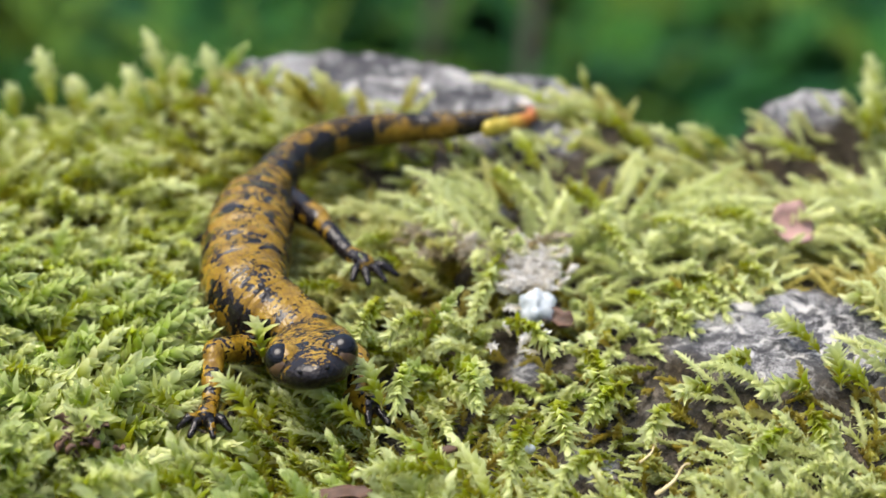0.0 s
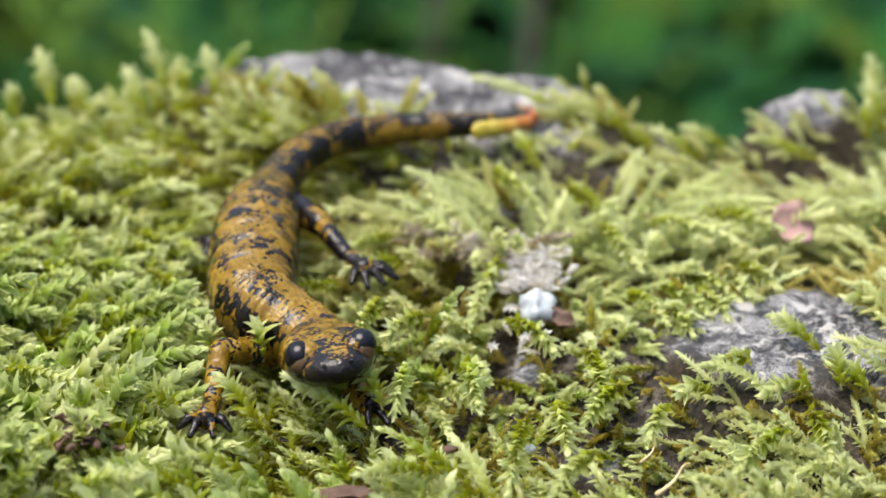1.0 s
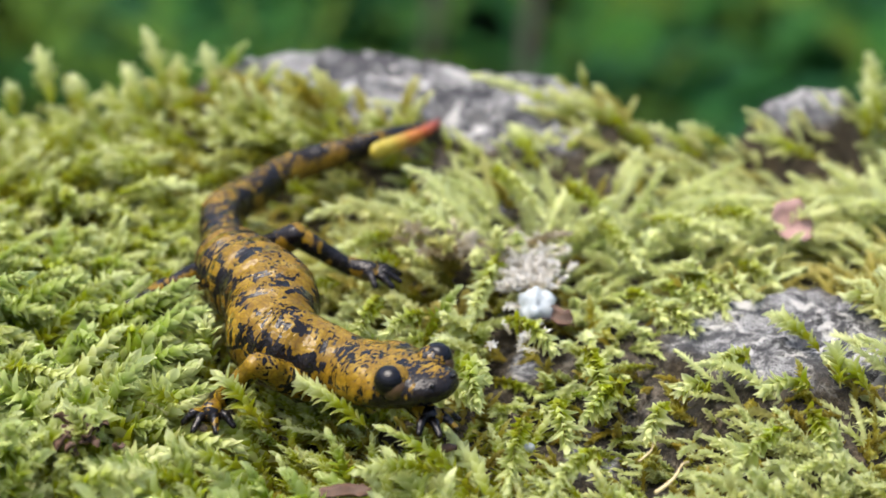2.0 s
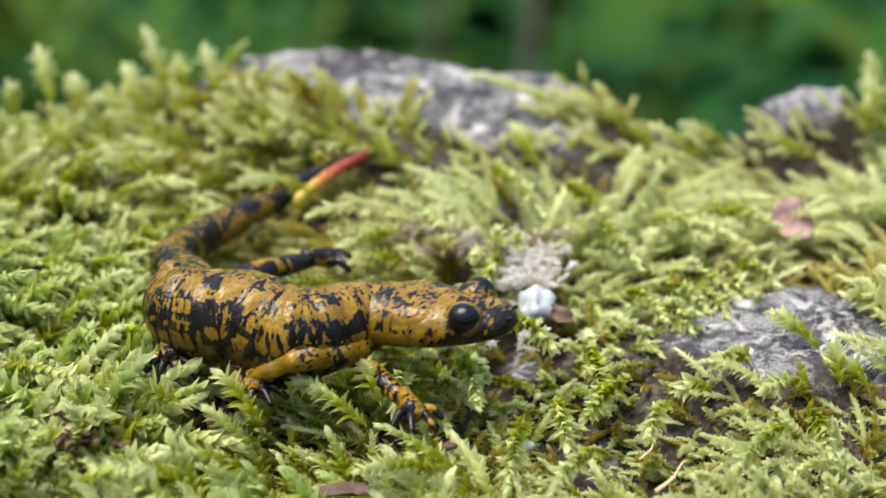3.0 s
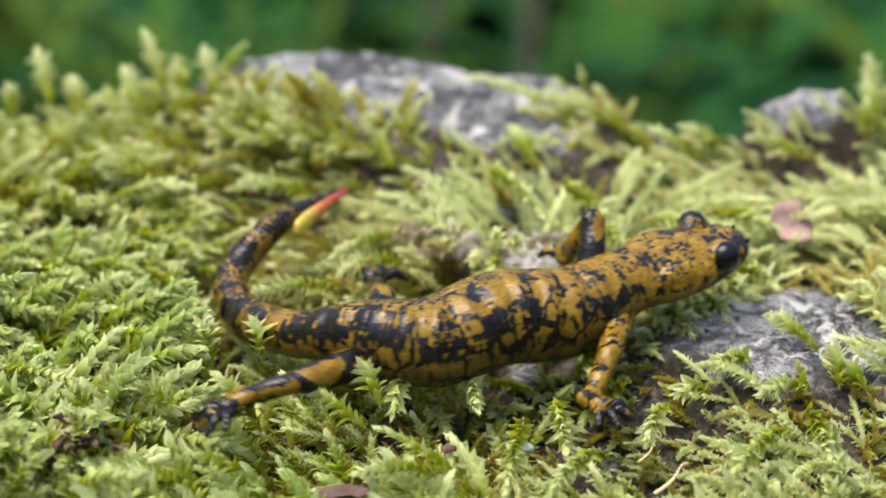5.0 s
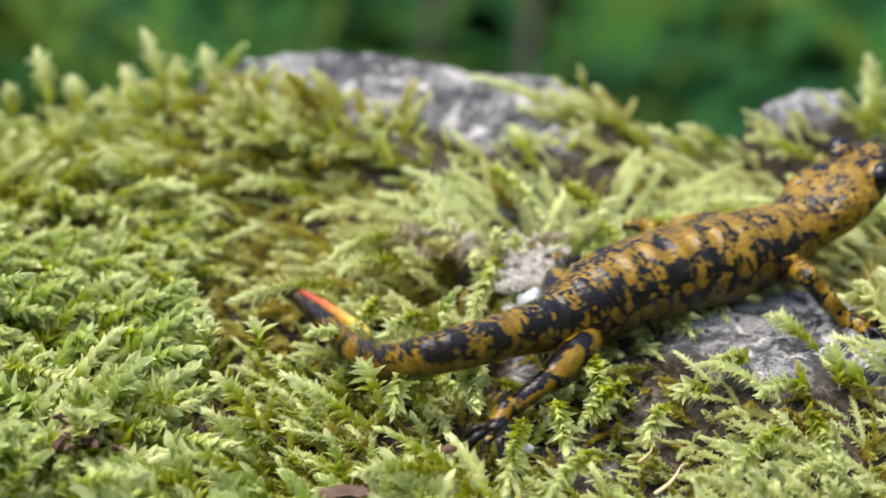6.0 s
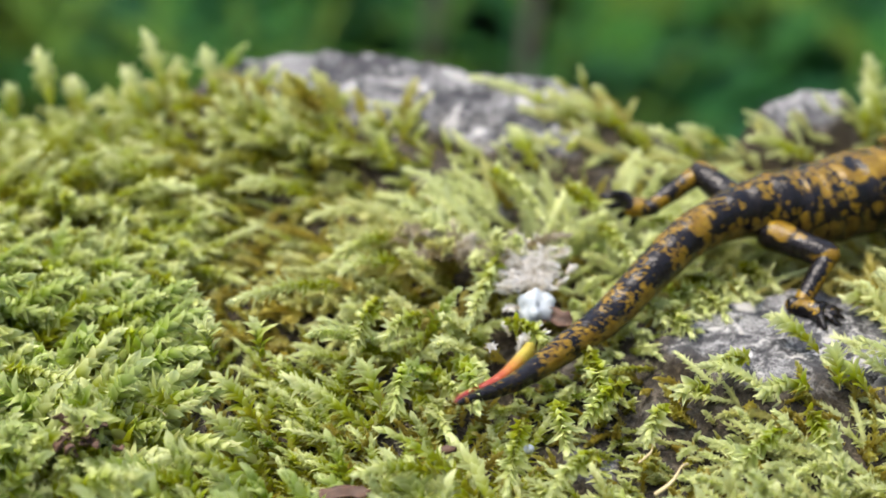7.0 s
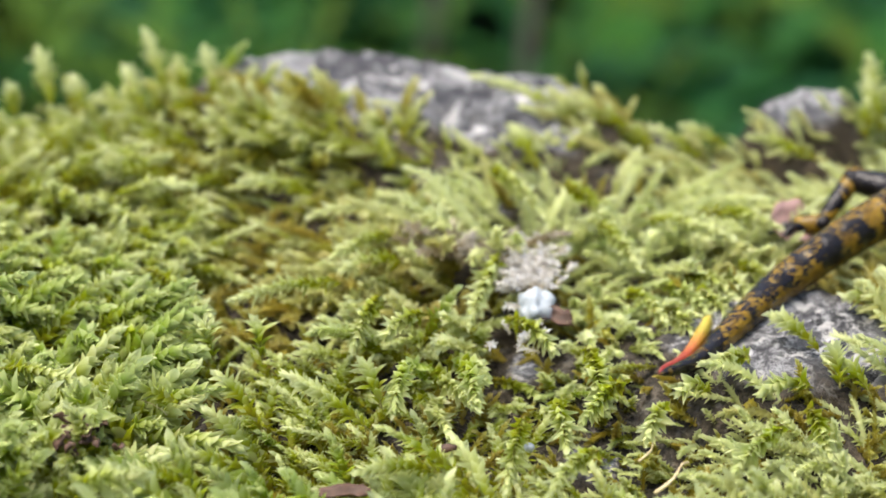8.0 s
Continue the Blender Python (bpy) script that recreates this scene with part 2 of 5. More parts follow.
def bare_at(x, y):
    """How bare the stone is here (0 to 1), how much of its swell is reached, and how far it stands above the moss."""
    best, swell, rise = 0.0, 0.0, 0.0
    for cx, cy, a, b, turn, up in BARE:
        c, s = math.cos(radians(turn)), math.sin(radians(turn))
        u, v = ((x - cx) * c + (y - cy) * s) / a, ((y - cy) * c - (x - cx) * s) / b
        r = math.hypot(u, v) + 0.30 * noise.noise((x * 70, y * 70, cx * 50)) + 0.15 * noise.noise((x * 190, y * 190, cx * 50))
        best = max(best, min(1, max(0, (1.10 - r) / 0.25)))
        w = min(1, max(0, (2.1 - r) / 1.3))
        w = w * w * (3 - 2 * w)
        if w > swell:
            swell, rise = w, up * w
    return best, swell, rise


def stone(x, y):
    b, w, rise = bare_at(x, y)
    rough = 0.0012 * noise.fractal((x * 45, y * 45, 0.3), 0.8, 2.0, 6) + 0.0007 * noise.noise((x * 330, y * 330, 5.0))
    for scale, deep in ((75, 0.0019), (190, 0.0012), (420, 0.0006)):
        d = noise.voronoi((x * scale, y * scale * 0.8, 0.4))[0]
        rough += deep * (min(0.6, d[1] - d[0]) - 0.3)
    z = top(x, y) - 0.0095 * (1 - w) + rise + rough
    ring = math.hypot(x / 0.27, (y + 0.01) / 0.22) + 0.10 * noise.noise((x * 9, y * 9, 4.0))
    drop = max(0, ring - 0.5)
    return max(-0.46, z - 0.55 * drop * drop - 0.5 * drop ** 4 - 0.012 * (drop > 0) * drop * noise.noise((x * 25, y * 25, 8.0))), b


def boulder():
    """One limestone boulder; fine on its top, and going down to the ground all round."""
    xs = np.concatenate([np.linspace(-0.44, -0.10, 50)[:-1], np.linspace(-0.10, 0.10, 202), np.linspace(0.10, 0.44, 50)[1:]])
    ys = np.concatenate([np.linspace(-0.37, -0.09, 42)[:-1], np.linspace(-0.09, 0.10, 192), np.linspace(0.10, 0.36, 40)[1:]])
    verts, bare = [], []
    for y in ys:
        for x in xs:
            z, b = stone(x, y)
            verts.append((x, y, z))
            bare.append(b)
    w = len(xs)
    faces = [(j * w + i, j * w + i + 1, j * w + i + 1 + w, j * w + i + w) for j in range(len(ys) - 1) for i in range(w - 1)]
    me = bpy.data.meshes.new("boulder")
    me.from_pydata(verts, [], faces)
    me.shade_smooth()
    me.attributes.new("bare", "FLOAT", "POINT").data.foreach_set("value", bare)
    me.materials.append(STONE)
    return tagged(new("boulder", me), "grey weathered limestone boulder with moss growing over it", "boulder", kind="structure")


boulder()


# ---- the ways of the animal: its axis from snout to tail tip, and where its feet stand ----
SPINE, FEET = {}, {}


def key_spine(t, *points):
    SPINE[t] = [Vector(p) for p in points]


def key_foot(leg, t, x, y, z):
    FEET.setdefault(leg, []).append((t, Vector((x, y, z))))


key_spine(0, (-0.0198, -0.0639, 0.0018), (-0.021, -0.0517, -0.0003), (-0.0222, -0.0399, -0.0023), (-0.0323, -0.0288, 0.0013), (-0.034, -0.0162, 0.0044), (-0.0335, -0.0039, 0.0069), (-0.0315, 0.0083, 0.0085), (-0.0272, 0.0198, 0.0111), (-0.0191, 0.0293, 0.0121), (-0.0078, 0.0347, 0.0118), (0.0046, 0.037, 0.012), (0.0147, 0.0455, 0.0112), (0.0123, 0.0612, 0.0092))
key_spine(0.5, (-0.0197, -0.0636, 0.0015), (-0.0212, -0.0513, -0.0005), (-0.0227, -0.0396, -0.0025), (-0.0324, -0.0284, 0.0012), (-0.034, -0.016, 0.0043), (-0.0335, -0.0037, 0.0069), (-0.0315, 0.0086, 0.0084), (-0.0272, 0.02, 0.0111), (-0.0191, 0.0295, 0.012), (-0.0078, 0.035, 0.0117), (0.0046, 0.0374, 0.0118), (0.0147, 0.046, 0.011), (0.0123, 0.0617, 0.0092))
key_spine(0.8, (-0.0186, -0.0632, 0.0022), (-0.0208, -0.0511, -0.0002), (-0.0228, -0.0395, -0.0024), (-0.0323, -0.0285, 0.001), (-0.0337, -0.0161, 0.0042), (-0.0332, -0.0038, 0.0068), (-0.0313, 0.0085, 0.0083), (-0.0272, 0.0201, 0.0107), (-0.0195, 0.0299, 0.0116), (-0.0082, 0.0353, 0.0116), (0.0042, 0.0378, 0.0118), (0.0148, 0.0456, 0.011), (0.0122, 0.0614, 0.0089))
key_spine(1, (-0.016, -0.0634, 0.0026), (-0.0185, -0.0514, 0.0001), (-0.0209, -0.0399, -0.0024), (-0.0312, -0.0295, 0.0008), (-0.0326, -0.0172, 0.0041), (-0.0325, -0.0049, 0.0065), (-0.0311, 0.0075, 0.0077), (-0.0276, 0.0193, 0.01), (-0.0208, 0.0297, 0.0111), (-0.0094, 0.035, 0.0116), (0.0032, 0.037, 0.0118), (0.0148, 0.0434, 0.0112), (0.0125, 0.0594, 0.0096))
key_spine(1.2, (-0.0129, -0.0649, 0.0019), (-0.0167, -0.0531, 0.0002), (-0.0203, -0.0418, -0.0014), (-0.0309, -0.0321, 0.0012), (-0.0324, -0.0197, 0.0038), (-0.0325, -0.0074, 0.0062), (-0.0316, 0.005, 0.0073), (-0.0289, 0.017, 0.0093), (-0.0229, 0.0279, 0.0101), (-0.012, 0.034, 0.0113), (0.0006, 0.0363, 0.0121), (0.0127, 0.0417, 0.0118), (0.0123, 0.0578, 0.0094))
key_spine(1.4, (-0.0075, -0.0652, 0.0015), (-0.0125, -0.0539, 0.0001), (-0.0174, -0.043, -0.0012), (-0.0293, -0.0352, 0.0015), (-0.0316, -0.0237, 0.0041), (-0.0326, -0.0115, 0.0057), (-0.0327, 0.001, 0.0063), (-0.031, 0.0132, 0.0084), (-0.0249, 0.0241, 0.0099), (-0.0149, 0.0314, 0.0119), (-0.0026, 0.0344, 0.0129), (0.0088, 0.0411, 0.0122), (0.0116, 0.0564, 0.0088))
key_spine(1.5, (-0.0045, -0.0663, 0.0013), (-0.0102, -0.0552, 0.0001), (-0.0156, -0.0446, -0.001), (-0.0273, -0.0372, 0.0014), (-0.03, -0.026, 0.0038), (-0.0322, -0.014, 0.0052), (-0.0338, -0.0017, 0.005), (-0.0326, 0.0105, 0.0076), (-0.0269, 0.0216, 0.0092), (-0.0178, 0.0299, 0.0111), (-0.0058, 0.0336, 0.0128), (0.0054, 0.0406, 0.0124), (0.009, 0.0558, 0.0094))
key_spine(1.6, (-0.0039, -0.0687, 0.0005), (-0.0101, -0.058, -0.0012), (-0.0161, -0.0477, -0.0027), (-0.0265, -0.0398, 0.0005), (-0.0286, -0.0285, 0.0028), (-0.0317, -0.0167, 0.0046), (-0.0346, -0.0046, 0.0044), (-0.0349, 0.0077, 0.0071), (-0.03, 0.0191, 0.0085), (-0.0217, 0.0283, 0.0103), (-0.0099, 0.0325, 0.0122), (0.0012, 0.0397, 0.0122), (0.006, 0.0546, 0.0093))
key_spine(1.7, (-0.003, -0.07, 0.0008), (-0.0098, -0.0597, -0.0012), (-0.0162, -0.0498, -0.0032), (-0.0264, -0.0421, 0), (-0.0284, -0.0308, 0.0027), (-0.0318, -0.019, 0.0044), (-0.0355, -0.0071, 0.0042), (-0.0364, 0.0052, 0.0065), (-0.0317, 0.0168, 0.0076), (-0.024, 0.0264, 0.0095), (-0.0125, 0.0311, 0.0116), (-0.0017, 0.0388, 0.0119), (0.0032, 0.0536, 0.009))
key_spine(2, (0.0008, -0.0684, 0.0016), (-0.0074, -0.0591, -0.0006), (-0.0153, -0.0502, -0.0026), (-0.0268, -0.0448, 0), (-0.0284, -0.0341, 0.0032), (-0.0346, -0.0236, 0.0041), (-0.0375, -0.0115, 0.0035), (-0.0394, 0.0006, 0.006), (-0.0348, 0.0122, 0.0063), (-0.0274, 0.0222, 0.0079), (-0.0164, 0.0277, 0.0098), (-0.0059, 0.0359, 0.0106), (0.0001, 0.0503, 0.0086))
key_spine(2.4, (0.0061, -0.0641, 0.0039), (-0.0038, -0.0565, 0.0017), (-0.0133, -0.0493, -0.0005), (-0.0238, -0.0482, -0.0001), (-0.0305, -0.041, 0.0032), (-0.0398, -0.0336, 0.0028), (-0.04, -0.0211, 0.0032), (-0.0442, -0.0094, 0.0044), (-0.0404, 0.0025, 0.0038), (-0.0338, 0.0131, 0.0048), (-0.0245, 0.0214, 0.006), (-0.015, 0.0303, 0.0079), (-0.0059, 0.0433, 0.0081))
key_spine(2.8, (0.0093, -0.059, 0.0055), (-0.0019, -0.0534, 0.0037), (-0.0127, -0.0481, 0.0018), (-0.0229, -0.051, 0.0016), (-0.032, -0.0471, 0.0029), (-0.0414, -0.0407, 0.0026), (-0.0427, -0.0285, 0.0029), (-0.0466, -0.0168, 0.003), (-0.0441, -0.0048, 0.0022), (-0.0382, 0.006, 0.0025), (-0.031, 0.016, 0.0032), (-0.0222, 0.0258, 0.0057), (-0.0111, 0.0369, 0.0076))
key_spine(3, (0.0119, -0.0518, 0.0062), (-0.0002, -0.0486, 0.0055), (-0.0118, -0.0456, 0.0046), (-0.0226, -0.0505, 0.0034), (-0.0313, -0.0459, 0.0042), (-0.0413, -0.0403, 0.0035), (-0.043, -0.0282, 0.0034), (-0.0468, -0.0165, 0.0031), (-0.0445, -0.0044, 0.002), (-0.0382, 0.0061, 0.0025), (-0.031, 0.0161, 0.0032), (-0.0224, 0.026, 0.0056), (-0.0115, 0.0374, 0.0072))
key_spine(3.2, (0.0167, -0.0455, 0.0063), (0.0044, -0.0445, 0.0061), (-0.0075, -0.0436, 0.0057), (-0.0184, -0.0485, 0.0042), (-0.0287, -0.045, 0.0045), (-0.0393, -0.0401, 0.0037), (-0.0428, -0.0284, 0.0032), (-0.0467, -0.0167, 0.0032), (-0.0444, -0.0046, 0.0021), (-0.0382, 0.006, 0.0025), (-0.031, 0.016, 0.0032), (-0.0225, 0.0261, 0.0055), (-0.0118, 0.0376, 0.0069))
key_spine(3.5, (0.0232, -0.0414, 0.0063), (0.0109, -0.0426, 0.0059), (-0.001, -0.0438, 0.0052), (-0.0116, -0.0471, 0.0039), (-0.0225, -0.0441, 0.0044), (-0.0333, -0.0393, 0.004), (-0.0406, -0.0294, 0.0038), (-0.0455, -0.0181, 0.0045), (-0.0431, -0.0061, 0.0035), (-0.0375, 0.005, 0.0027), (-0.031, 0.0154, 0.0036), (-0.0224, 0.0255, 0.0042), (-0.0117, 0.0369, 0.0071))
key_spine(3.6, (0.0255, -0.0398, 0.007), (0.0134, -0.0425, 0.0064), (0.0018, -0.0451, 0.0057), (-0.0088, -0.0479, 0.0042), (-0.0199, -0.0446, 0.0044), (-0.0308, -0.0393, 0.0041), (-0.04, -0.0311, 0.0037), (-0.0456, -0.0201, 0.005), (-0.0426, -0.008, 0.0044), (-0.0375, 0.0032, 0.0035), (-0.0309, 0.0137, 0.004), (-0.0222, 0.0236, 0.0054), (-0.0116, 0.035, 0.0073))
key_spine(3.8, (0.0299, -0.0403, 0.0044), (0.0188, -0.0458, 0.0038), (0.0082, -0.0512, 0.003), (-0.0024, -0.0529, 0.0018), (-0.013, -0.0483, 0.0019), (-0.0238, -0.0426, 0.0021), (-0.0341, -0.0353, 0.001), (-0.0405, -0.0247, 0.0031), (-0.0432, -0.0125, 0.0047), (-0.04, -0.0005, 0.0062), (-0.0311, 0.0083, 0.0079), (-0.0212, 0.0172, 0.0082), (-0.0104, 0.0287, 0.0081))
key_spine(4, (0.0319, -0.0378, 0.0069), (0.0204, -0.0425, 0.0052), (0.0093, -0.047, 0.0034), (0.0004, -0.0534, 0.0018), (-0.0105, -0.051, 0.0019), (-0.0217, -0.0463, 0.0016), (-0.0322, -0.0394, 0.0005), (-0.0387, -0.0288, 0.0015), (-0.0422, -0.0169, 0.0031), (-0.0405, -0.0048, 0.0059), (-0.0314, 0.0034, 0.009), (-0.0214, 0.0121, 0.0096), (-0.0109, 0.0237, 0.0084))
key_spine(4.2, (0.0359, -0.0318, 0.0101), (0.0242, -0.0362, 0.0074), (0.0129, -0.0404, 0.0046), (0.0044, -0.049, 0.0027), (-0.0073, -0.0513, 0.0024), (-0.0192, -0.0493, 0.0016), (-0.0294, -0.0423, 0.0004), (-0.0364, -0.032, 0), (-0.0413, -0.0206, 0.0014), (-0.0411, -0.0086, 0.0049), (-0.0326, -0.0002, 0.0088), (-0.0228, 0.0088, 0.0094), (-0.0134, 0.0214, 0.0077))
key_spine(4.5, (0.0438, -0.0282, 0.0088), (0.0324, -0.0333, 0.0078), (0.0215, -0.0382, 0.0066), (0.012, -0.0453, 0.004), (0.0006, -0.0496, 0.0035), (-0.0116, -0.051, 0.0019), (-0.0223, -0.0449, 0.0009), (-0.0302, -0.0356, -0.0015), (-0.0383, -0.0262, -0.0009), (-0.0398, -0.0142, 0.0025), (-0.0333, -0.0042, 0.0064), (-0.0245, 0.0058, 0.0072), (-0.0144, 0.0177, 0.0051))
key_spine(4.7, (0.0448, -0.026, 0.0086), (0.0336, -0.0314, 0.0072), (0.0228, -0.0366, 0.0057), (0.0133, -0.0436, 0.0035), (0.0022, -0.0485, 0.0033), (-0.0097, -0.0509, 0.0017), (-0.0207, -0.0453, 0.0008), (-0.029, -0.0363, -0.0014), (-0.0372, -0.0268, -0.0012), (-0.0388, -0.0149, 0.0022), (-0.0322, -0.0052, 0.0067), (-0.0237, 0.0051, 0.008), (-0.0144, 0.0177, 0.0068))
key_spine(5.05, (0.0537, -0.0198, 0.0098), (0.0427, -0.0257, 0.0078), (0.0321, -0.0313, 0.0056), (0.0229, -0.0382, 0.0034), (0.0115, -0.0424, 0.0041), (0.0008, -0.048, 0.0022), (-0.0115, -0.0459, 0.0025), (-0.0224, -0.0406, -0.0001), (-0.0304, -0.031, -0.0013), (-0.0345, -0.0194, 0.0009), (-0.029, -0.0095, 0.0063), (-0.0233, 0.0024, 0.0066), (-0.0167, 0.0167, 0.0058))
key_spine(5.4, (0.0656, -0.0116, 0.0111), (0.0549, -0.018, 0.0084), (0.0446, -0.0241, 0.0056), (0.0351, -0.0304, 0.0039), (0.0235, -0.0341, 0.0047), (0.0122, -0.0387, 0.0033), (0.0002, -0.0424, 0.002), (-0.0108, -0.0481, 0.0038), (-0.016, -0.0373, 0.0005), (-0.024, -0.0277, -0.0004), (-0.025, -0.0159, 0.0035), (-0.024, -0.0028, 0.0042), (-0.0219, 0.0129, 0.0049))
key_spine(5.8, (0.0748, -0.0051, 0.012), (0.0644, -0.0119, 0.0086), (0.0545, -0.0185, 0.0051), (0.0442, -0.0239, 0.0044), (0.0327, -0.0277, 0.0047), (0.0215, -0.0329, 0.0043), (0.012, -0.0407, 0.0033), (0.003, -0.049, 0.0051), (-0.0063, -0.0415, 0.002), (-0.0146, -0.0324, -0.0001), (-0.0205, -0.0214, 0.0009), (-0.0241, -0.0088, 0.0022), (-0.0261, 0.0067, 0.0038))
key_spine(6, (0.0797, 0.0018, 0.0185), (0.07, -0.0052, 0.013), (0.0606, -0.0119, 0.0075), (0.0508, -0.0184, 0.0057), (0.0399, -0.0237, 0.0048), (0.0292, -0.03, 0.0036), (0.0196, -0.0375, 0.0014), (0.0103, -0.0457, 0.0017), (0.0012, -0.0539, 0.0025), (-0.0086, -0.0478, -0.0019), (-0.0158, -0.0377, -0.0028), (-0.0222, -0.0261, -0.0014), (-0.031, -0.0132, -0.0004))
key_spine(6.2, (0.0875, 0.0058, 0.0203), (0.0776, -0.0007, 0.014), (0.0682, -0.0069, 0.0078), (0.0578, -0.013, 0.0061), (0.0466, -0.0185, 0.0058), (0.0364, -0.0257, 0.004), (0.0268, -0.0335, 0.0021), (0.0169, -0.041, 0.0001), (0.0078, -0.0494, -0.0018), (-0.0009, -0.0582, -0.0015), (-0.0119, -0.0545, -0.0054), (-0.0169, -0.0426, -0.0027), (-0.0302, -0.0351, -0.0066))
key_spine(6.4, (0.0954, 0.0093, 0.0181), (0.0848, 0.0034, 0.0137), (0.0747, -0.0022, 0.0095), (0.0641, -0.0079, 0.0075), (0.0526, -0.0127, 0.0078), (0.0428, -0.0202, 0.0057), (0.0334, -0.0285, 0.0042), (0.0235, -0.0356, 0.0008), (0.0137, -0.0428, -0.0028), (0.0041, -0.0507, -0.0047), (-0.0037, -0.0601, -0.0027), (-0.0167, -0.0593, -0.0012), (-0.0227, -0.0452, -0.0047))
key_spine(6.6, (0.1031, 0.0119, 0.013), (0.0921, 0.0068, 0.0097), (0.0816, 0.002, 0.0065), (0.0702, -0.0015, 0.0081), (0.0591, -0.0063, 0.0083), (0.0493, -0.0137, 0.007), (0.0407, -0.0227, 0.0075), (0.0308, -0.0292, 0.0031), (0.0211, -0.0354, -0.0021), (0.0125, -0.0441, -0.0049), (0.0047, -0.0539, -0.0043), (-0.0019, -0.0653, -0.0026), (-0.0111, -0.052, -0.0045))
key_spine(6.8, (0.1126, 0.0151, 0.0112), (0.1007, 0.0117, 0.0094), (0.0892, 0.0085, 0.0076), (0.0773, 0.0058, 0.0076), (0.0665, 0.0001, 0.0088), (0.0564, -0.007, 0.0079), (0.0473, -0.0152, 0.0089), (0.0374, -0.0222, 0.0058), (0.0283, -0.0292, 0.0002), (0.0196, -0.0377, -0.0029), (0.0108, -0.0464, -0.0046), (0.0053, -0.0583, -0.0053), (-0.0072, -0.0667, -0.0005))
key_spine(7, (0.1222, 0.0195, 0.0111), (0.1102, 0.0164, 0.0095), (0.0986, 0.0135, 0.0079), (0.0869, 0.0096, 0.0085), (0.076, 0.0039, 0.0097), (0.065, -0.0018, 0.0088), (0.0543, -0.0079, 0.0104), (0.044, -0.015, 0.0087), (0.0357, -0.0235, 0.0044), (0.0275, -0.0317, -0.0008), (0.0192, -0.0409, -0.0032), (0.011, -0.0514, -0.0043), (0.0001, -0.0629, -0.0035))
key_spine(7.2, (0.1264, 0.0243, 0.0119), (0.1147, 0.0201, 0.0113), (0.1034, 0.016, 0.0108), (0.0919, 0.0111, 0.0097), (0.0808, 0.0055, 0.0084), (0.0699, -0.0007, 0.0082), (0.0594, -0.0074, 0.0088), (0.0488, -0.0143, 0.008), (0.0399, -0.0223, 0.0034), (0.0316, -0.0308, -0.0012), (0.0253, -0.041, -0.0053), (0.0187, -0.0526, -0.0061), (0.011, -0.0662, -0.0082))
key_spine(7.4, (0.1295, 0.0295, 0.0128), (0.1182, 0.0242, 0.0122), (0.1073, 0.0191, 0.0117), (0.0962, 0.0136, 0.0103), (0.0852, 0.0077, 0.009), (0.0749, 0.0008, 0.0083), (0.0646, -0.0063, 0.0088), (0.054, -0.0131, 0.0082), (0.0446, -0.021, 0.0053), (0.0355, -0.0282, 0.0001), (0.0294, -0.0382, -0.0048), (0.0252, -0.0511, -0.0049), (0.0203, -0.066, -0.0082))
key_spine(7.6, (0.1329, 0.0351, 0.0136), (0.1221, 0.0288, 0.0129), (0.1117, 0.0228, 0.0122), (0.101, 0.0164, 0.0106), (0.0906, 0.0097, 0.009), (0.0807, 0.0022, 0.008), (0.0708, -0.0053, 0.0073), (0.0607, -0.0127, 0.0076), (0.0514, -0.0206, 0.0043), (0.0423, -0.0282, 0.0001), (0.0358, -0.0383, -0.0039), (0.0305, -0.0505, -0.0053), (0.025, -0.0654, -0.0057))
key_spine(7.8, (0.1373, 0.0412, 0.0145), (0.127, 0.0341, 0.0136), (0.1172, 0.0272, 0.0128), (0.1071, 0.02, 0.0111), (0.0973, 0.0125, 0.0093), (0.0878, 0.0044, 0.0085), (0.0781, -0.0034, 0.0078), (0.0673, -0.0093, 0.005), (0.0579, -0.0172, 0.0023), (0.0491, -0.0255, -0.0009), (0.0422, -0.0359, -0.0029), (0.0355, -0.0471, -0.005), (0.0272, -0.0602, -0.0025))
key_spine(8, (0.1436, 0.0478, 0.0153), (0.1339, 0.0399, 0.0143), (0.1246, 0.0324, 0.0134), (0.1149, 0.0246, 0.0119), (0.1052, 0.0169, 0.0107), (0.0955, 0.0091, 0.0096), (0.0856, 0.0015, 0.0091), (0.0754, -0.0054, 0.0065), (0.0661, -0.0134, 0.0037), (0.0569, -0.0213, 0), (0.0495, -0.0312, -0.0023), (0.0422, -0.0422, -0.0041), (0.0334, -0.0551, -0.0018))
key_foot("front_right", 0, -0.0371, -0.0558, -0.0069)
key_foot("front_right", 1.7, -0.0371, -0.0558, -0.0069)
key_foot("front_right", 2.3, -0.0351, -0.0541, -0.0066)
key_foot("front_right", 2.8, -0.0324, -0.0534, -0.0045)
key_foot("front_right", 3, -0.0315, -0.0534, -0.0035)
key_foot("front_right", 3.2, -0.0212, -0.0572, 0.0039)
key_foot("front_right", 3.5, 0.0087, -0.0502, 0.003)
key_foot("front_right", 3.6, 0.0109, -0.0502, 0.003)
key_foot("front_right", 3.8, 0.0168, -0.0658, -0.0087)
key_foot("front_right", 4.7, 0.0176, -0.0684, -0.0093)
key_foot("front_right", 5, 0.0187, -0.0717, -0.007)
key_foot("front_right", 5.3, 0.0417, -0.0553, 0.0012)
key_foot("front_right", 5.6, 0.0659, -0.0318, -0.0024)
key_foot("front_right", 5.8, 0.0682, -0.0295, -0.0031)
key_foot("front_right", 6.6, 0.0697, -0.027, -0.0028)
key_foot("front_right", 6.8, 0.0725, -0.025, -0.0005)
key_foot("front_right", 7.2, 0.0941, -0.0157, 0.0058)
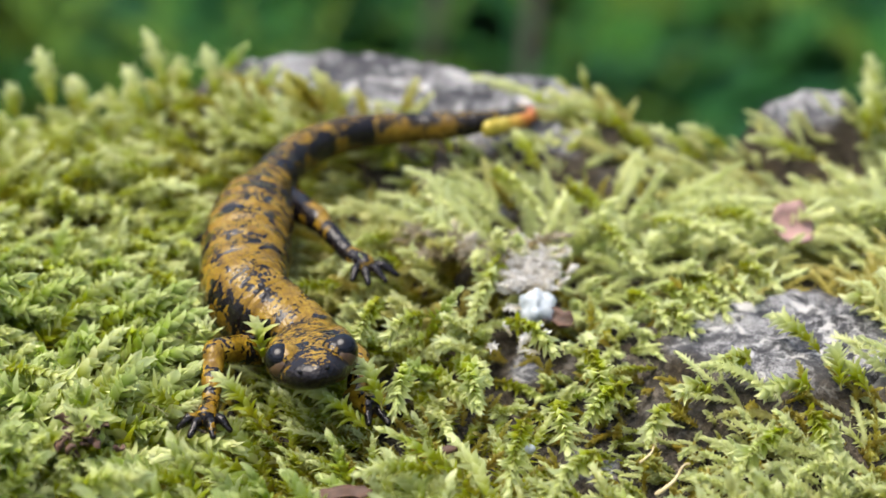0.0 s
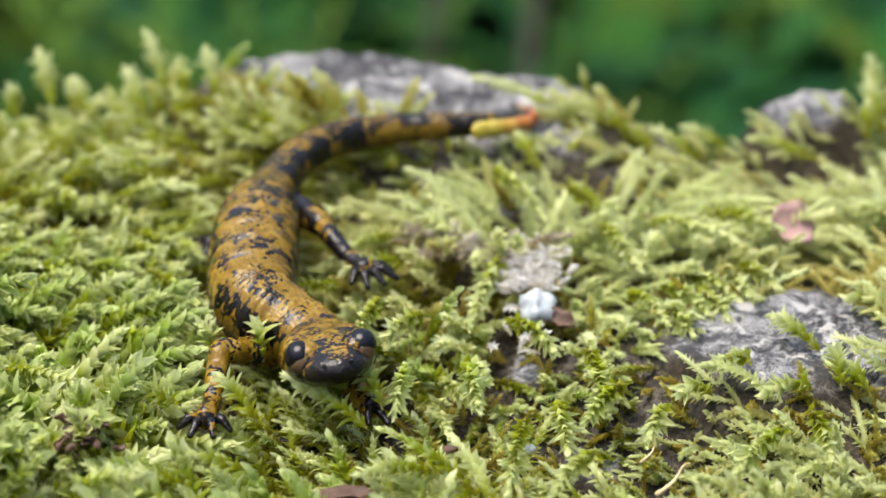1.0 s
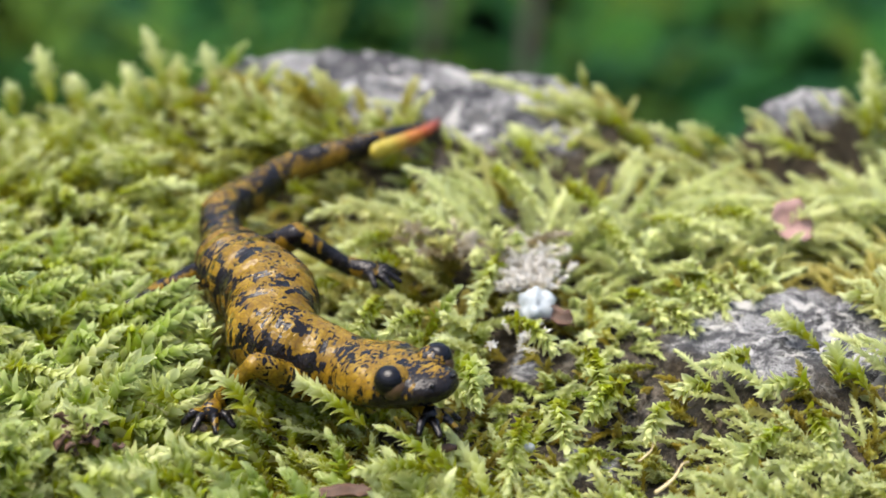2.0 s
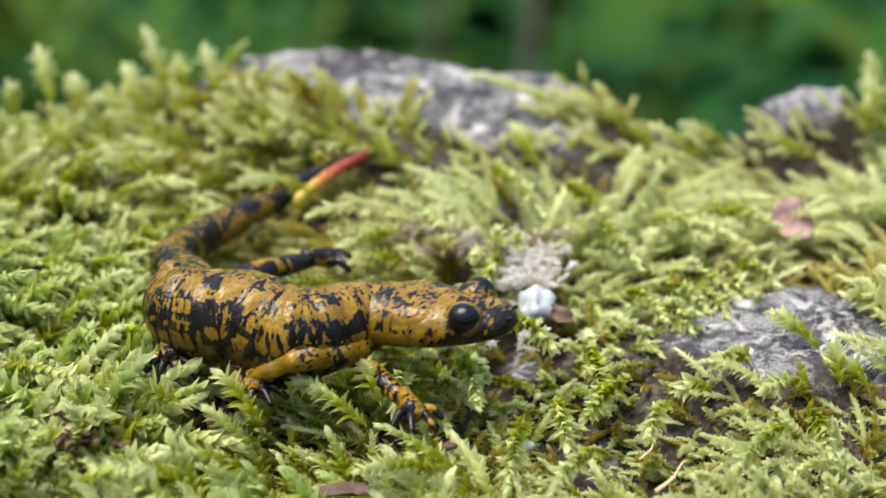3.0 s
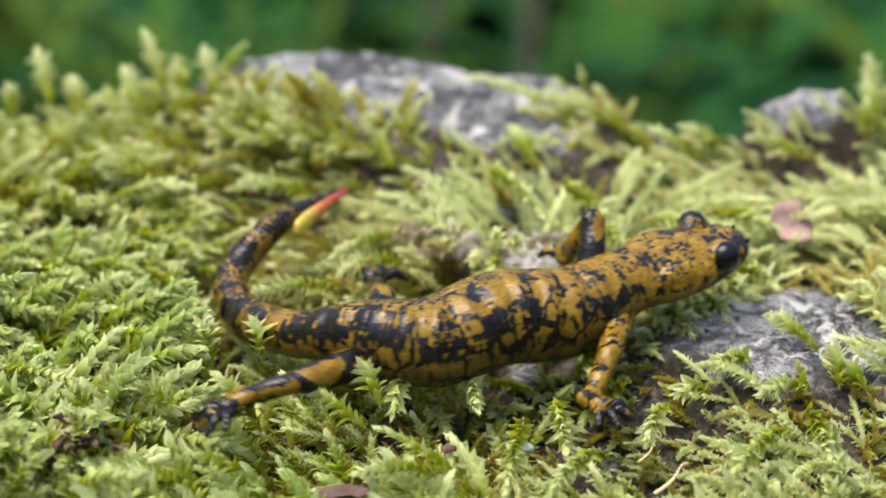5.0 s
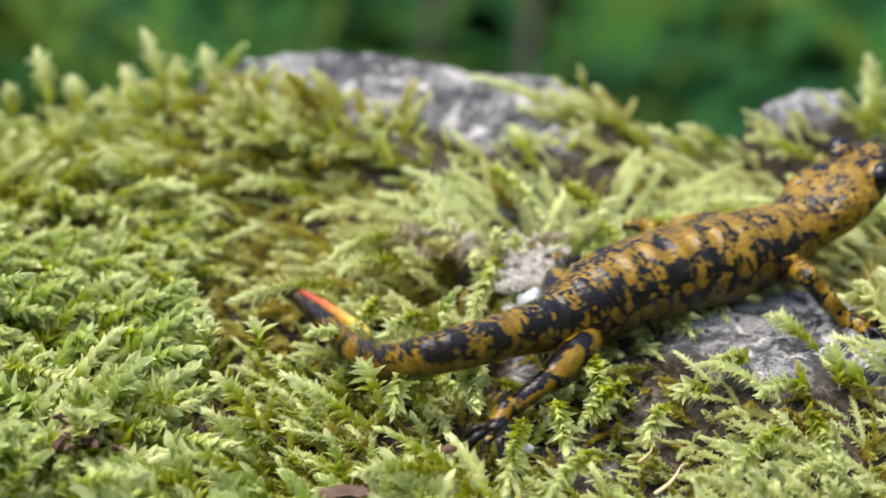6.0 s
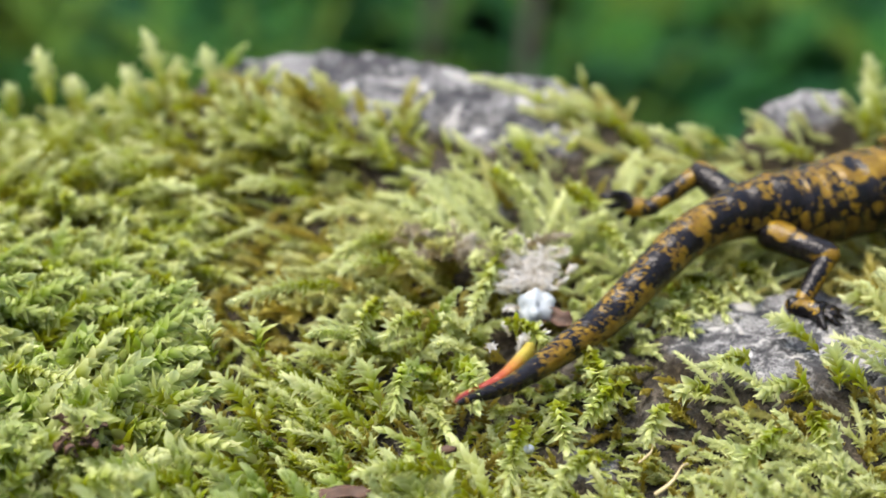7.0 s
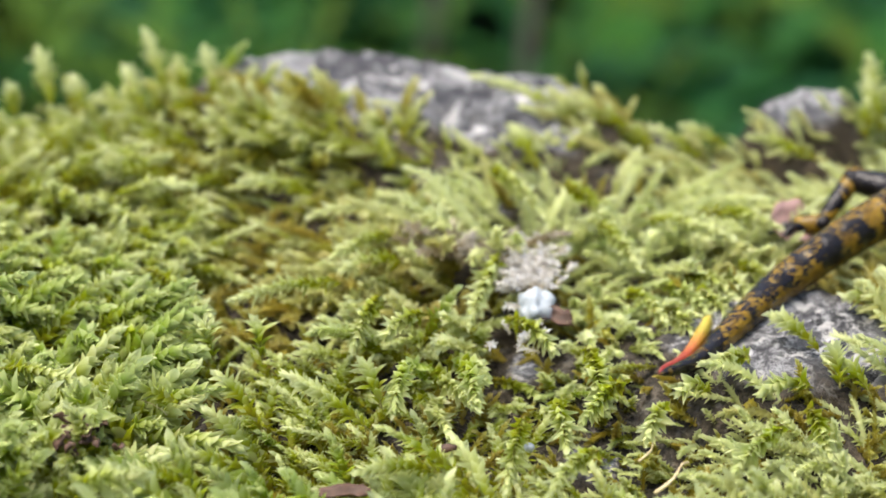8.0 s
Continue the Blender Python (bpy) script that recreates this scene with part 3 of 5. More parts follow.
key_foot("front_right", 7.6, 0.1144, 0.0069, 0.002)
key_foot("front_right", 8, 0.1144, 0.0069, 0.002)
key_foot("front_left", 0, -0.0139, -0.0536, -0.0065)
key_foot("front_left", 1.2, -0.0141, -0.0536, -0.0065)
key_foot("front_left", 1.4, -0.0111, -0.0536, 0.0005)
key_foot("front_left", 1.6, -0.0056, -0.0604, 0.0033)
key_foot("front_left", 1.9, -0.0012, -0.0661, -0.0038)
key_foot("front_left", 2.2, -0.0043, -0.0627, -0.0051)
key_foot("front_left", 3.6, -0.0045, -0.0624, -0.005)
key_foot("front_left", 3.8, -0.0012, -0.0622, -0.005)
key_foot("front_left", 4, 0.0100, -0.0400, 0.0005)
key_foot("front_left", 4.2, 0.0115, -0.0287, 0.004)
key_foot("front_left", 4.5, 0.0193, -0.0238, 0.0047)
key_foot("front_left", 4.7, 0.0198, -0.023, 0.0048)
key_foot("front_left", 5, 0.0209, -0.0198, 0.0052)
key_foot("front_left", 5.3, 0.0304, -0.0075, 0.0049)
key_foot("front_left", 5.6, 0.0358, 0.0049, 0.0027)
key_foot("front_left", 5.8, 0.0358, 0.0049, 0.0027)
key_foot("front_left", 6, 0.0345, 0.0051, 0.0017)
key_foot("front_left", 6.2, 0.0516, 0.0173, 0.0104)
key_foot("front_left", 6.4, 0.0706, 0.0264, 0.0097)
key_foot("front_left", 6.6, 0.085, 0.0422, 0.0069)
key_foot("front_left", 8, 0.0894, 0.0422, 0.0069)
key_foot("hind_right", 0, -0.0379, 0.0105, -0.0015)
key_foot("hind_right", 1, -0.0389, 0.0064, -0.0011)
key_foot("hind_right", 1.4, -0.043, -0.007, 0.0003)
key_foot("hind_right", 1.6, -0.0478, -0.0125, -0.0011)
key_foot("hind_right", 2.2, -0.0481, -0.028, 0.0009)
key_foot("hind_right", 2.8, -0.0447, -0.0437, -0.0003)
key_foot("hind_right", 4.2, -0.0447, -0.0447, -0.0003)
key_foot("hind_right", 4.5, -0.0405, -0.0470, -0.0030)
key_foot("hind_right", 4.7, -0.0385, -0.0480, -0.0040)
key_foot("hind_right", 5, -0.0318, -0.0663, -0.0018)
key_foot("hind_right", 5.4, -0.0021, -0.0680, -0.005)
key_foot("hind_right", 5.6, 0.0045, -0.0610, -0.0089)
key_foot("hind_right", 6, 0.0065, -0.0600, -0.0090)
key_foot("hind_right", 6.2, 0.0185, -0.0590, -0.0080)
key_foot("hind_right", 6.4, 0.0330, -0.0520, -0.0040)
key_foot("hind_right", 6.6, 0.0483, -0.0354, 0.001)
key_foot("hind_right", 6.8, 0.0600, -0.0240, -0.0022)
key_foot("hind_right", 7.4, 0.0620, -0.0235, -0.0022)
key_foot("hind_right", 7.6, 0.0673, -0.0279, 0.0001)
key_foot("hind_right", 7.8, 0.0809, -0.0199, 0.0032)
key_foot("hind_right", 8, 0.0968, -0.0036, 0.0025)
key_foot("hind_left", 0, -0.0141, -0.0144, 0.002)
key_foot("hind_left", 1.7, -0.0135, -0.018, 0.0015)
key_foot("hind_left", 2.2, -0.0171, -0.0144, 0.002)
key_foot("hind_left", 2.8, -0.0197, -0.0098, 0.0026)
key_foot("hind_left", 3.6, -0.0181, -0.0123, 0.0023)
key_foot("hind_left", 3.8, -0.0179, -0.018, 0.0015)
key_foot("hind_left", 4.7, -0.0155, -0.018, 0.0015)
key_foot("hind_left", 5, -0.012, -0.019, 0.0013)
key_foot("hind_left", 5.4, 0.0064, -0.0157, 0.0058)
key_foot("hind_left", 5.8, 0.0217, -0.0028, 0.0006)
key_foot("hind_left", 6.4, 0.0226, -0.0049, 0.0003)
key_foot("hind_left", 6.6, 0.0233, -0.0018, 0.0008)
key_foot("hind_left", 6.8, 0.0279, 0.0005, 0.0021)
key_foot("hind_left", 7, 0.0366, 0.001, 0.0072)
key_foot("hind_left", 7.2, 0.058, 0.0180, 0.006)
key_foot("hind_left", 7.4, 0.0700, 0.0120, 0.004)
key_foot("hind_left", 7.6, 0.0740, 0.0069, 0.002)
key_foot("hind_left", 8, 0.0680, 0.0045, 0.0025)

TIMES = sorted(SPINE)


# ---- moss ----
def leafy(rng, path, leaf, start, V, A, F, flat=0.9, spread=0.8, wide=0.21, lean_mesh=False):
    """Broad, keeled, pointed leaves that overlap all along a stem; closed to a plump bud at its tip. start: how young the stem's root is."""
    ang = rng.uniform(0, 6.28)
    n = len(path)
    for k in range(1, n):
        u = k / (n - 1)
        p = path[k]
        d = (p - path[k - 1]).normalized()
        side = d.cross(Vector((0, 0, 1)))
        side = side.normalized() if side.length > 0.05 else Vector((1, 0, 0))
        nor = side.cross(d)
        ang += 2.39996 + rng.gauss(0, 0.15)
        out = (side * math.cos(ang) + nor * math.sin(ang) * flat).normalized()
        bud = max(0, (u - 0.78) / 0.22)
        open_ = 0.95 * spread * rng.uniform(0.7, 1.3) * (1 - 0.7 * bud)
        way = (d * math.cos(open_) + out * math.sin(open_)).normalized()
        size = leaf * (0.74 + 0.34 * math.sin(2.6 * min(1, u * 1.1))) * rng.uniform(0.8, 1.15)
        w = size * rng.uniform(0.85, 1.15) * wide
        s = d.cross(out)
        s = (s.normalized() + d * rng.gauss(0, 0.2)).normalized() if s.length > 1e-6 else side
        up = way.cross(s)
        if up.dot(out) > 0:
            up = -up
        bend = out * rng.uniform(-0.25, 0.3) * (1 - bud) + Vector((0, 0, -rng.uniform(0.0, 0.2)))
        i = len(V)
        at = lambda f: p + way * size * f + bend * size * f * f
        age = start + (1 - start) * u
        if lean_mesh:
            q0, q1 = at(0.05), at(0.45)
            V.extend((q0 - s * w * 0.6, q0 + s * w * 0.6, q1 - s * w + up * w * 0.6, q1, q1 + s * w + up * w * 0.6, at(1.0)))
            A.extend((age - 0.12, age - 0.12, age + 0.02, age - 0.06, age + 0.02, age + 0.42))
            F.extend(((i, i + 3, i + 2), (i, i + 1, i + 3), (i + 1, i + 4, i + 3), (i + 2, i + 3, i + 5), (i + 3, i + 4, i + 5)))
            continue
        q0, q1, q2 = at(0.06), at(0.36), at(0.70)
        V.extend((q0 - s * w * 0.5, q0 + s * w * 0.5, q1 - s * w + up * w * 0.7, q1, q1 + s * w + up * w * 0.7,
                  q2 - s * w * 0.74 + up * w * 0.5, q2, q2 + s * w * 0.74 + up * w * 0.5, at(1.0)))
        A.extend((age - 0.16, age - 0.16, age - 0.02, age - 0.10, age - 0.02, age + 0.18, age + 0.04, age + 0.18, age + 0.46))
        F.extend(((i, i + 3, i + 2), (i, i + 1, i + 3), (i + 1, i + 4, i + 3), (i + 2, i + 3, i + 5), (i + 3, i + 6, i + 5),
                  (i + 3, i + 4, i + 6), (i + 4, i + 7, i + 6), (i + 5, i + 6, i + 8), (i + 6, i + 7, i + 8)))


def shoot(rng, length, leaf, rise, droop, branches=0, step=0.00030, spread=0.8, wide=0.21, fine=False):
    """One moss shoot as arrays: a stem that rises and arches over along +y, with leaves and short side shoots."""
    V, A, F = [], [], []

    def path(p, d, length, droop, sway):
        n = max(8, int(length / step))
        pts = [p]
        for k in range(n):
            d = (d + Vector((sway, 0, -droop)) * (length / n) * 60 * (0.4 + k / n)).normalized()
            pts.append(pts[-1] + d * (length / n))
        return pts

    main = path(Vector((0, 0, 0)), Vector((0, math.cos(rise), math.sin(rise))), length, droop, rng.uniform(-0.3, 0.3))
    leafy(rng, main, leaf, 0.0, V, A, F, spread=spread, wide=wide, lean_mesh=not fine)
    for b in range(branches):
        u = 0.3 + 0.55 * b / max(1, branches)
        k = int(len(main) * u)
        d = (main[k] - main[k - 1]).normalized()
        s = Vector((0.85 if b % 2 else -0.85, 0, 0.15))
        leafy(rng, path(main[k], (d * 0.6 + s).normalized(), length * rng.uniform(0.25, 0.42) * (1.15 - 0.5 * u), droop * 1.2, 0.0), leaf * 0.8, 0.4, V, A, F, spread=spread, wide=wide, lean_mesh=not fine)
    return np.array([tuple(v) for v in V]), np.array(A), np.array(F)


def moss_mesh(name, templates, places, mat):
    """All shoots of one carpet in one mesh. places: template, matrix, tint, how much younger and so paler."""
    VS, AS, TS, FS, base = [], [], [], [], 0
    for k, m, tint, young in places:
        v, a, f = templates[k]
        M = np.array(m)
        VS.append(v @ M[:3, :3].T + M[:3, 3])
        AS.append(np.clip(a + young, 0, 1))
        TS.append(np.full(len(a), tint))
        FS.append(f + base)
        base += len(v)
    V, F = np.concatenate(VS).astype(np.float32), np.concatenate(FS).astype(np.int32)
    me = bpy.data.meshes.new(name)
    me.vertices.add(len(V))
    me.vertices.foreach_set("co", V.ravel())
    me.loops.add(F.size)
    me.loops.foreach_set("vertex_index", F.ravel())
    me.polygons.add(len(F))
    me.polygons.foreach_set("loop_start", np.arange(0, F.size, 3, dtype=np.int32))
    me.update(calc_edges=True)
    me.shade_smooth()
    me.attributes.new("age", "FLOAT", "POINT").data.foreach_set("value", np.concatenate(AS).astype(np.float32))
    me.attributes.new("tint", "FLOAT", "POINT").data.foreach_set("value", np.concatenate(TS).astype(np.float32))
    me.materials.append(mat)
    return new(name, me)


TRAIL = np.array([tuple(p.xy) for t in TIMES for p in SPINE[t]] + [tuple(p.xy) for leg in FEET for _, p in FEET[leg]])


# where the moss is dry and brownish: centre, half-lengths, strength; the first also dims moss for shade
DRY_DIM = [(-0.022, 0.004, 0.020, 0.016, 0.14), (-0.060, 0.045, 0.030, 0.022, 0.08), (-0.035, -0.012, 0.010, 0.012, 0.3), (0.003, -0.006, 0.009, 0.012, 0.6), (0.074, -0.012, 0.014, 0.009, 0.45), (-0.056, 0.034, 0.010, 0.008, 0.3), (0.055, 0.044, 0.010, 0.010, 0.12),
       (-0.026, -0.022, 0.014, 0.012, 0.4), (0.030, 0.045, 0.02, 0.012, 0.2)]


CLEAR = [(0.0150, -0.0200, 0.0085), (0.0155, -0.007, 0.0060), (0.0160, -0.0270, 0.0062), (0.0200, -0.0480, 0.0040), (-0.0555, -0.0790, 0.0105), (0.0140, -0.0625, 0.0060), (0.0632, 0.0020, 0.0075), (-0.0150, -0.0775, 0.0045), (0.0195, -0.026, 0.004), (-0.0420, -0.0160, 0.0055), (-0.0445, -0.0500, 0.0060), (-0.0360, -0.0490, 0.0045), (-0.0230, -0.0235, 0.0070), (-0.0465, -0.0141, 0.0060), (-0.0377, -0.0587, 0.0050), (-0.0341, -0.0288, 0.0060)]


# the way the shoots lie, stretch by stretch: place, and direction of the tips
FLOW = [(-0.070, 0.055, -0.2, 1.0), (-0.040, 0.058, -0.2, 1.0), (-0.050, 0.030, -0.8, -0.6), (-0.070, 0.010, 0.7, -0.5), (-0.032, 0.028, -1.0, 0.5), (-0.018, -0.002, -1.0, -0.5),
        (-0.012, -0.030, -0.2, -1.0), (0.006, -0.024, -0.4, -1.0), (0.016, -0.033, 0.4, -1.0), (0.026, -0.045, 0.1, -1.0), (0.015, 0.026, -0.7, 0.8), (0.013, 0.044, -0.4, 1.0),
        (0.028, 0.055, -1.0, 0.7), (0.028, 0.004, 0.8, -0.8), (0.042, -0.006, 0.7, -1.0), (0.048, 0.010, 1.0, -0.4), (0.064, 0.040, -1.0, 0.1), (-0.058, -0.012, 1.0, 0.5),
        (-0.062, -0.048, 1.0, -0.3), (-0.050, -0.050, -1.0, 0.0), (-0.037, -0.047, -0.1, 1.0), (-0.021, -0.041, -0.9, 0.8), (-0.009, -0.064, -0.8, 0.7), (-0.028, -0.072, -1.0, 0.1),
        (0.006, -0.055, 0.4, 1.0), (0.024, -0.073, -1.0, 0.3), (0.039, -0.055, -0.8, -0.6), (0.048, -0.044, -0.9, 0.7), (0.066, -0.042, -0.2, 1.0), (0.058, -0.060, -0.8, -0.5)]


def flow(x, y):
    """The heading of the shoots here, in degrees from the y axis."""
    u = v = 0.0
    for cx, cy, dx, dy in FLOW:
        w = math.exp(-((x - cx) ** 2 + (0.7 * (y - cy)) ** 2) / 0.012 ** 2) + 1e-9
        u, v = u + w * dx, v + w * dy
    return math.degrees(math.atan2(-u, v))


def moss_carpet():
    rng = random.Random(5)
    lying = [shoot(rng, rng.uniform(0.015, 0.025), rng.uniform(0.0029, 0.0035), rng.uniform(0.20, 0.80), rng.uniform(0.10, 0.90), step=0.00027, spread=rng.uniform(0.62, 0.80), wide=rng.uniform(0.22, 0.27), fine=True) for _ in range(14)]
    feathers = [shoot(rng, rng.uniform(0.020, 0.026), 0.0028, rng.uniform(0.3, 0.8), rng.uniform(0.2, 0.8), branches=rng.randint(1, 3), step=0.00030, spread=0.72, wide=0.24) for _ in range(4)]
    tufts = [shoot(rng, rng.uniform(0.012, 0.017), 0.0031, rng.uniform(0.6, 1.1), rng.uniform(0.2, 0.8), step=0.00027, spread=0.66, wide=0.25, fine=True) for _ in range(6)]
    templates = lying + feathers + tufts
    places = []
    for place in range(4630):
        one = random.Random(7000 + place)
        x, y = one.uniform(-0.105, 0.105), one.uniform(-0.098, 0.086)
        if place >= 4580:  # thicker below the bare slab
            x, y = one.uniform(0.032, 0.060), one.uniform(-0.062, -0.046)
        elif place >= 4300:  # and against the bare crest
            x, y = one.uniform(-0.036, 0.026), one.uniform(0.027, 0.041)
        b = bare_at(x, y)[0]
        if b > (0.75 + 0.3 * one.random() if -0.042 < x < 0.034 and 0.022 < y < 0.048 else 0.30 + 0.5 * one.random() if 0.02 < y < 0.052 else 0.05 + 0.3 * one.random()):
            continue
        saddle = 0.010 < x < 0.082
        if beyond(x, y) > (0.001 if saddle else 0.003):
            continue
        if any(math.hypot(x - cx, y - cy) < r * one.uniform(0.8, 1.2) for cx, cy, r in CLEAR):
            continue
        near = float(np.min(np.hypot(TRAIL[:, 0] - x, TRAIL[:, 1] - y)))
        trail = min(1, near / 0.013)
        if 0.002 < x < 0.036 and -0.072 < y < -0.034 and one.random() < 0.26:
            continue
        patch = noise.noise((x * 28, y * 28, 7.0)) - 0.25 * min(1, max(0, (-0.03 - y) / 0.02)) * (x < 0.01)
        k = one.randrange(14)
        if patch > 0.25 and one.random() < 0.4:
            k = 14 + one.randrange(4)
        elif patch < -0.05 and one.random() < 0.5:
            k = 18 + one.randrange(6)
        deep = one.random() ** 1.3
        low_trail = 0.64 if y < -0.012 else 0.56
        size = ((low_trail + (1 - low_trail) * trail) if x < 0.02 else (0.5 + 0.5 * trail)) * one.uniform(0.75, 1.12)
        front = min(1, max(0, (-0.015 - y) / 0.015)) * min(1, max(0, (0.012 - x) / 0.01))
        thin = one.random()
        size *= 1 + 0.22 * front * trail
        if x > 0.058 and y > 0.035:
            size *= 0.6
        if 0.016 < x < 0.048 and y > 0.046:
            size *= 0.68
        if x < -0.03 and y > 0.045:
            size *= 0.82
        if -0.022 < x < 0.030 and 0.014 < y < 0.042:
            size *= 0.72 if y < 0.028 else 0.9
        if x > 0.028 and -0.078 < y < -0.038:
            size *= 0.66
        if saddle and beyond(x, y) > -0.030:
            size *= 0.78
        head = flow(x, y) + 45 * noise.noise((x * 30, y * 30, 1.0)) + one.gauss(0, 40)
        hollow = noise.noise((x * 75, y * 75, 13.0))
        lump = (0.0050 * noise.noise((x * 42, y * 42, 3.0)) + 0.0028 * hollow) * trail
        crest = min(1, max(0, (y - 0.015) / 0.04))
        low = 0.0012 * math.exp(-((x - 0.055) / 0.03) ** 2 - ((y + 0.058) / 0.02) ** 2)
        hole = 0.0045 * math.exp(-((x + 0.035) / 0.011) ** 2 - ((y + 0.012) / 0.013) ** 2)
        hole += 0.0060 * math.exp(-((x + 0.043) / 0.009) ** 2 - ((y + 0.053) / 0.008) ** 2)
        hole += 0.0040 * math.exp(-((x + 0.0465) / 0.007) ** 2 - ((y + 0.0141) / 0.008) ** 2)
        hole += 0.0060 * math.exp(-((x + 0.055) / 0.012) ** 2 - ((y + 0.082) / 0.010) ** 2)
        gaps = math.exp(-((x - 0.028) / 0.016) ** 2 - ((y + 0.055) / 0.014) ** 2)
        hole += 0.0030 * gaps
        mound = -hole + 0.0042 * math.exp(-((x - 0.035) / 0.014) ** 2 - ((y + 0.004) / 0.012) ** 2)
        z = max(top(x, y) + mound - 0.0055 - 0.0035 * crest - low + lump - 0.0060 * deep - 0.0016 * (1 - trail), stone(x, y)[0] - 0.001)
        flat = 26 * math.exp(-((x - 0.016) / 0.016) ** 2 - ((y - 0.034) / 0.012) ** 2)
        m = pose(x, y, z, 8 - flat + one.gauss(0, 8), one.gauss(0, 8), head) @ Matrix.Diagonal((size, size, size * (0.55 + 0.45 * trail), 1))
        if 0.040 < x < 0.070 and -0.045 < y < -0.036 and thin > 0.6:
            continue
        if hollow < -0.22 and thin > 0.45:
            continue
        if thin < 0.12 * front or thin < 0.26 * gaps or y < -0.036 and x > 0.006 and thin < 0.10:
            continue
        fresh = min(1, max(0, (0.02 - x) / 0.04)) * min(1, max(0, (-0.01 - y) / 0.03))
        tint = 0.42 - 0.26 * fresh + 0.36 * noise.noise((x * 22 + 5, y * 22, 4.0)) + one.gauss(0, 0.13) + 0.2 * deep - 0.06
        # pale yellow moss; on the first slope the paleness also holds its brighter light
        pale_side = math.exp(-((x - 0.034) / 0.034) ** 2 - ((y - 0.004) / 0.026) ** 2)
        pale_side += 0.8 * math.exp(-((x - 0.052) / 0.024) ** 2 - ((y + 0.058) / 0.016) ** 2)
        pale_side += 0.7 * math.exp(-((x - 0.070) / 0.020) ** 2 - ((y - 0.035) / 0.020) ** 2)
        tint += 0.07 * pale_side + 0.10 * min(1, max(0, (x - 0.01) / 0.03))
        for cx, cy, a, bb, power in DRY_DIM:
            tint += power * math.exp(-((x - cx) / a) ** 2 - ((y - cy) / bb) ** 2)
        if y < -0.03 and x < 0.02:
            tint = min(tint, 0.62)
        # the age shift carries shade on the left and in the gaps, light on pale_side
        young = -0.12 * min(1, max(0, (-0.03 - x) / 0.02)) * min(1, max(0, (y - 0.005) / 0.02)) - 0.07 * min(1, max(0, (0.005 - x) / 0.02)) - 0.40 * gaps + 1.4 * pale_side + one.gauss(0, 0.1)
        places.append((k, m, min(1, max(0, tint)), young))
    # short dead shoots and crumbs on the soil between the living ones
    for _ in range(1500):
        x, y = rng.uniform(-0.09, 0.09), rng.uniform(-0.088, 0.05)
        if y > 0.03 or bare_at(x, y)[0] > 0.3:
            continue
        m = pose(x, y, stone(x, y)[0] - 0.0005, rng.gauss(0, 20), rng.gauss(0, 20), rng.uniform(0, 360)) @ Matrix.Scale(rng.uniform(0.3, 0.55), 4)
        places.append((18 + rng.randrange(6), m, rng.uniform(0.75, 1.0), -0.3))
    coarse = [shoot(rng, rng.uniform(0.018, 0.026), 0.0036, rng.uniform(0.3, 0.8), rng.uniform(0.3, 0.9), step=0.0008, wide=0.2) for _ in range(4)]
    templates += coarse
    for _ in range(2600):
        x, y = rng.uniform(-0.30, 0.30), rng.uniform(-0.27, 0.25)
        if abs(x) < 0.10 and -0.094 < y < 0.085 or math.hypot(x / 0.29, y / 0.24) > rng.uniform(0.7, 1.0) or noise.noise((x * 14, y * 14, 6.0)) < -0.2:
            continue
        if beyond(x, y) > 0 and abs(x) < 0.14:
            continue
        z = stone(x, y)[0]
        m = pose(x, y, z - 0.001, 8 + rng.gauss(0, 12), rng.gauss(0, 12), rng.uniform(0, 360)) @ Matrix.Scale(rng.uniform(0.8, 1.3), 4)
        places.append((24 + rng.randrange(4), m, min(1, max(0, 0.4 + 0.4 * noise.noise((x * 22 + 5, y * 22, 4.0)))), rng.gauss(0, 0.1)))
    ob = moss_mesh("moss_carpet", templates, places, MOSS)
    return tagged(ob, "dense yellow-green feathery moss carpet with pale pointed leaves", "moss", kind="stuff")


moss_carpet()


# ---- woodland floor behind ----
def far_ground():
    m, nt, lk, p = material("woodland_floor")
    v = nt.new("ShaderNodeTexCoord").outputs["Object"]
    n = noise_node(nt, lk, v, 3.0, 6, 0.6)
    lk.new(ramp(nt, lk, n, (0.35, (0.007, 0.014, 0.003)), (0.55, (0.010, 0.028, 0.005)), (0.7, (0.022, 0.019, 0.009))), p.inputs["Base Color"])
    p.inputs["Roughness"].default_value = 0.9
    p.inputs["Specular IOR Level"].default_value = 0.1
    bm = bmesh.new()
    bmesh.ops.create_grid(bm, x_segments=80, y_segments=80, size=150)
    for q in bm.verts:
        r = q.co.length
        q.co *= (r / 215) ** 1.6
        q.co.z = -0.36 + 0.03 * noise.noise(q.co * 0.9)
    me = bpy.data.meshes.new("ground")
    bm.to_mesh(me)
    me.materials.append(m)
    me.shade_smooth()
    return tagged(new("ground", me), "dark woodland floor of soil and low green plants", "ground", kind="structure")


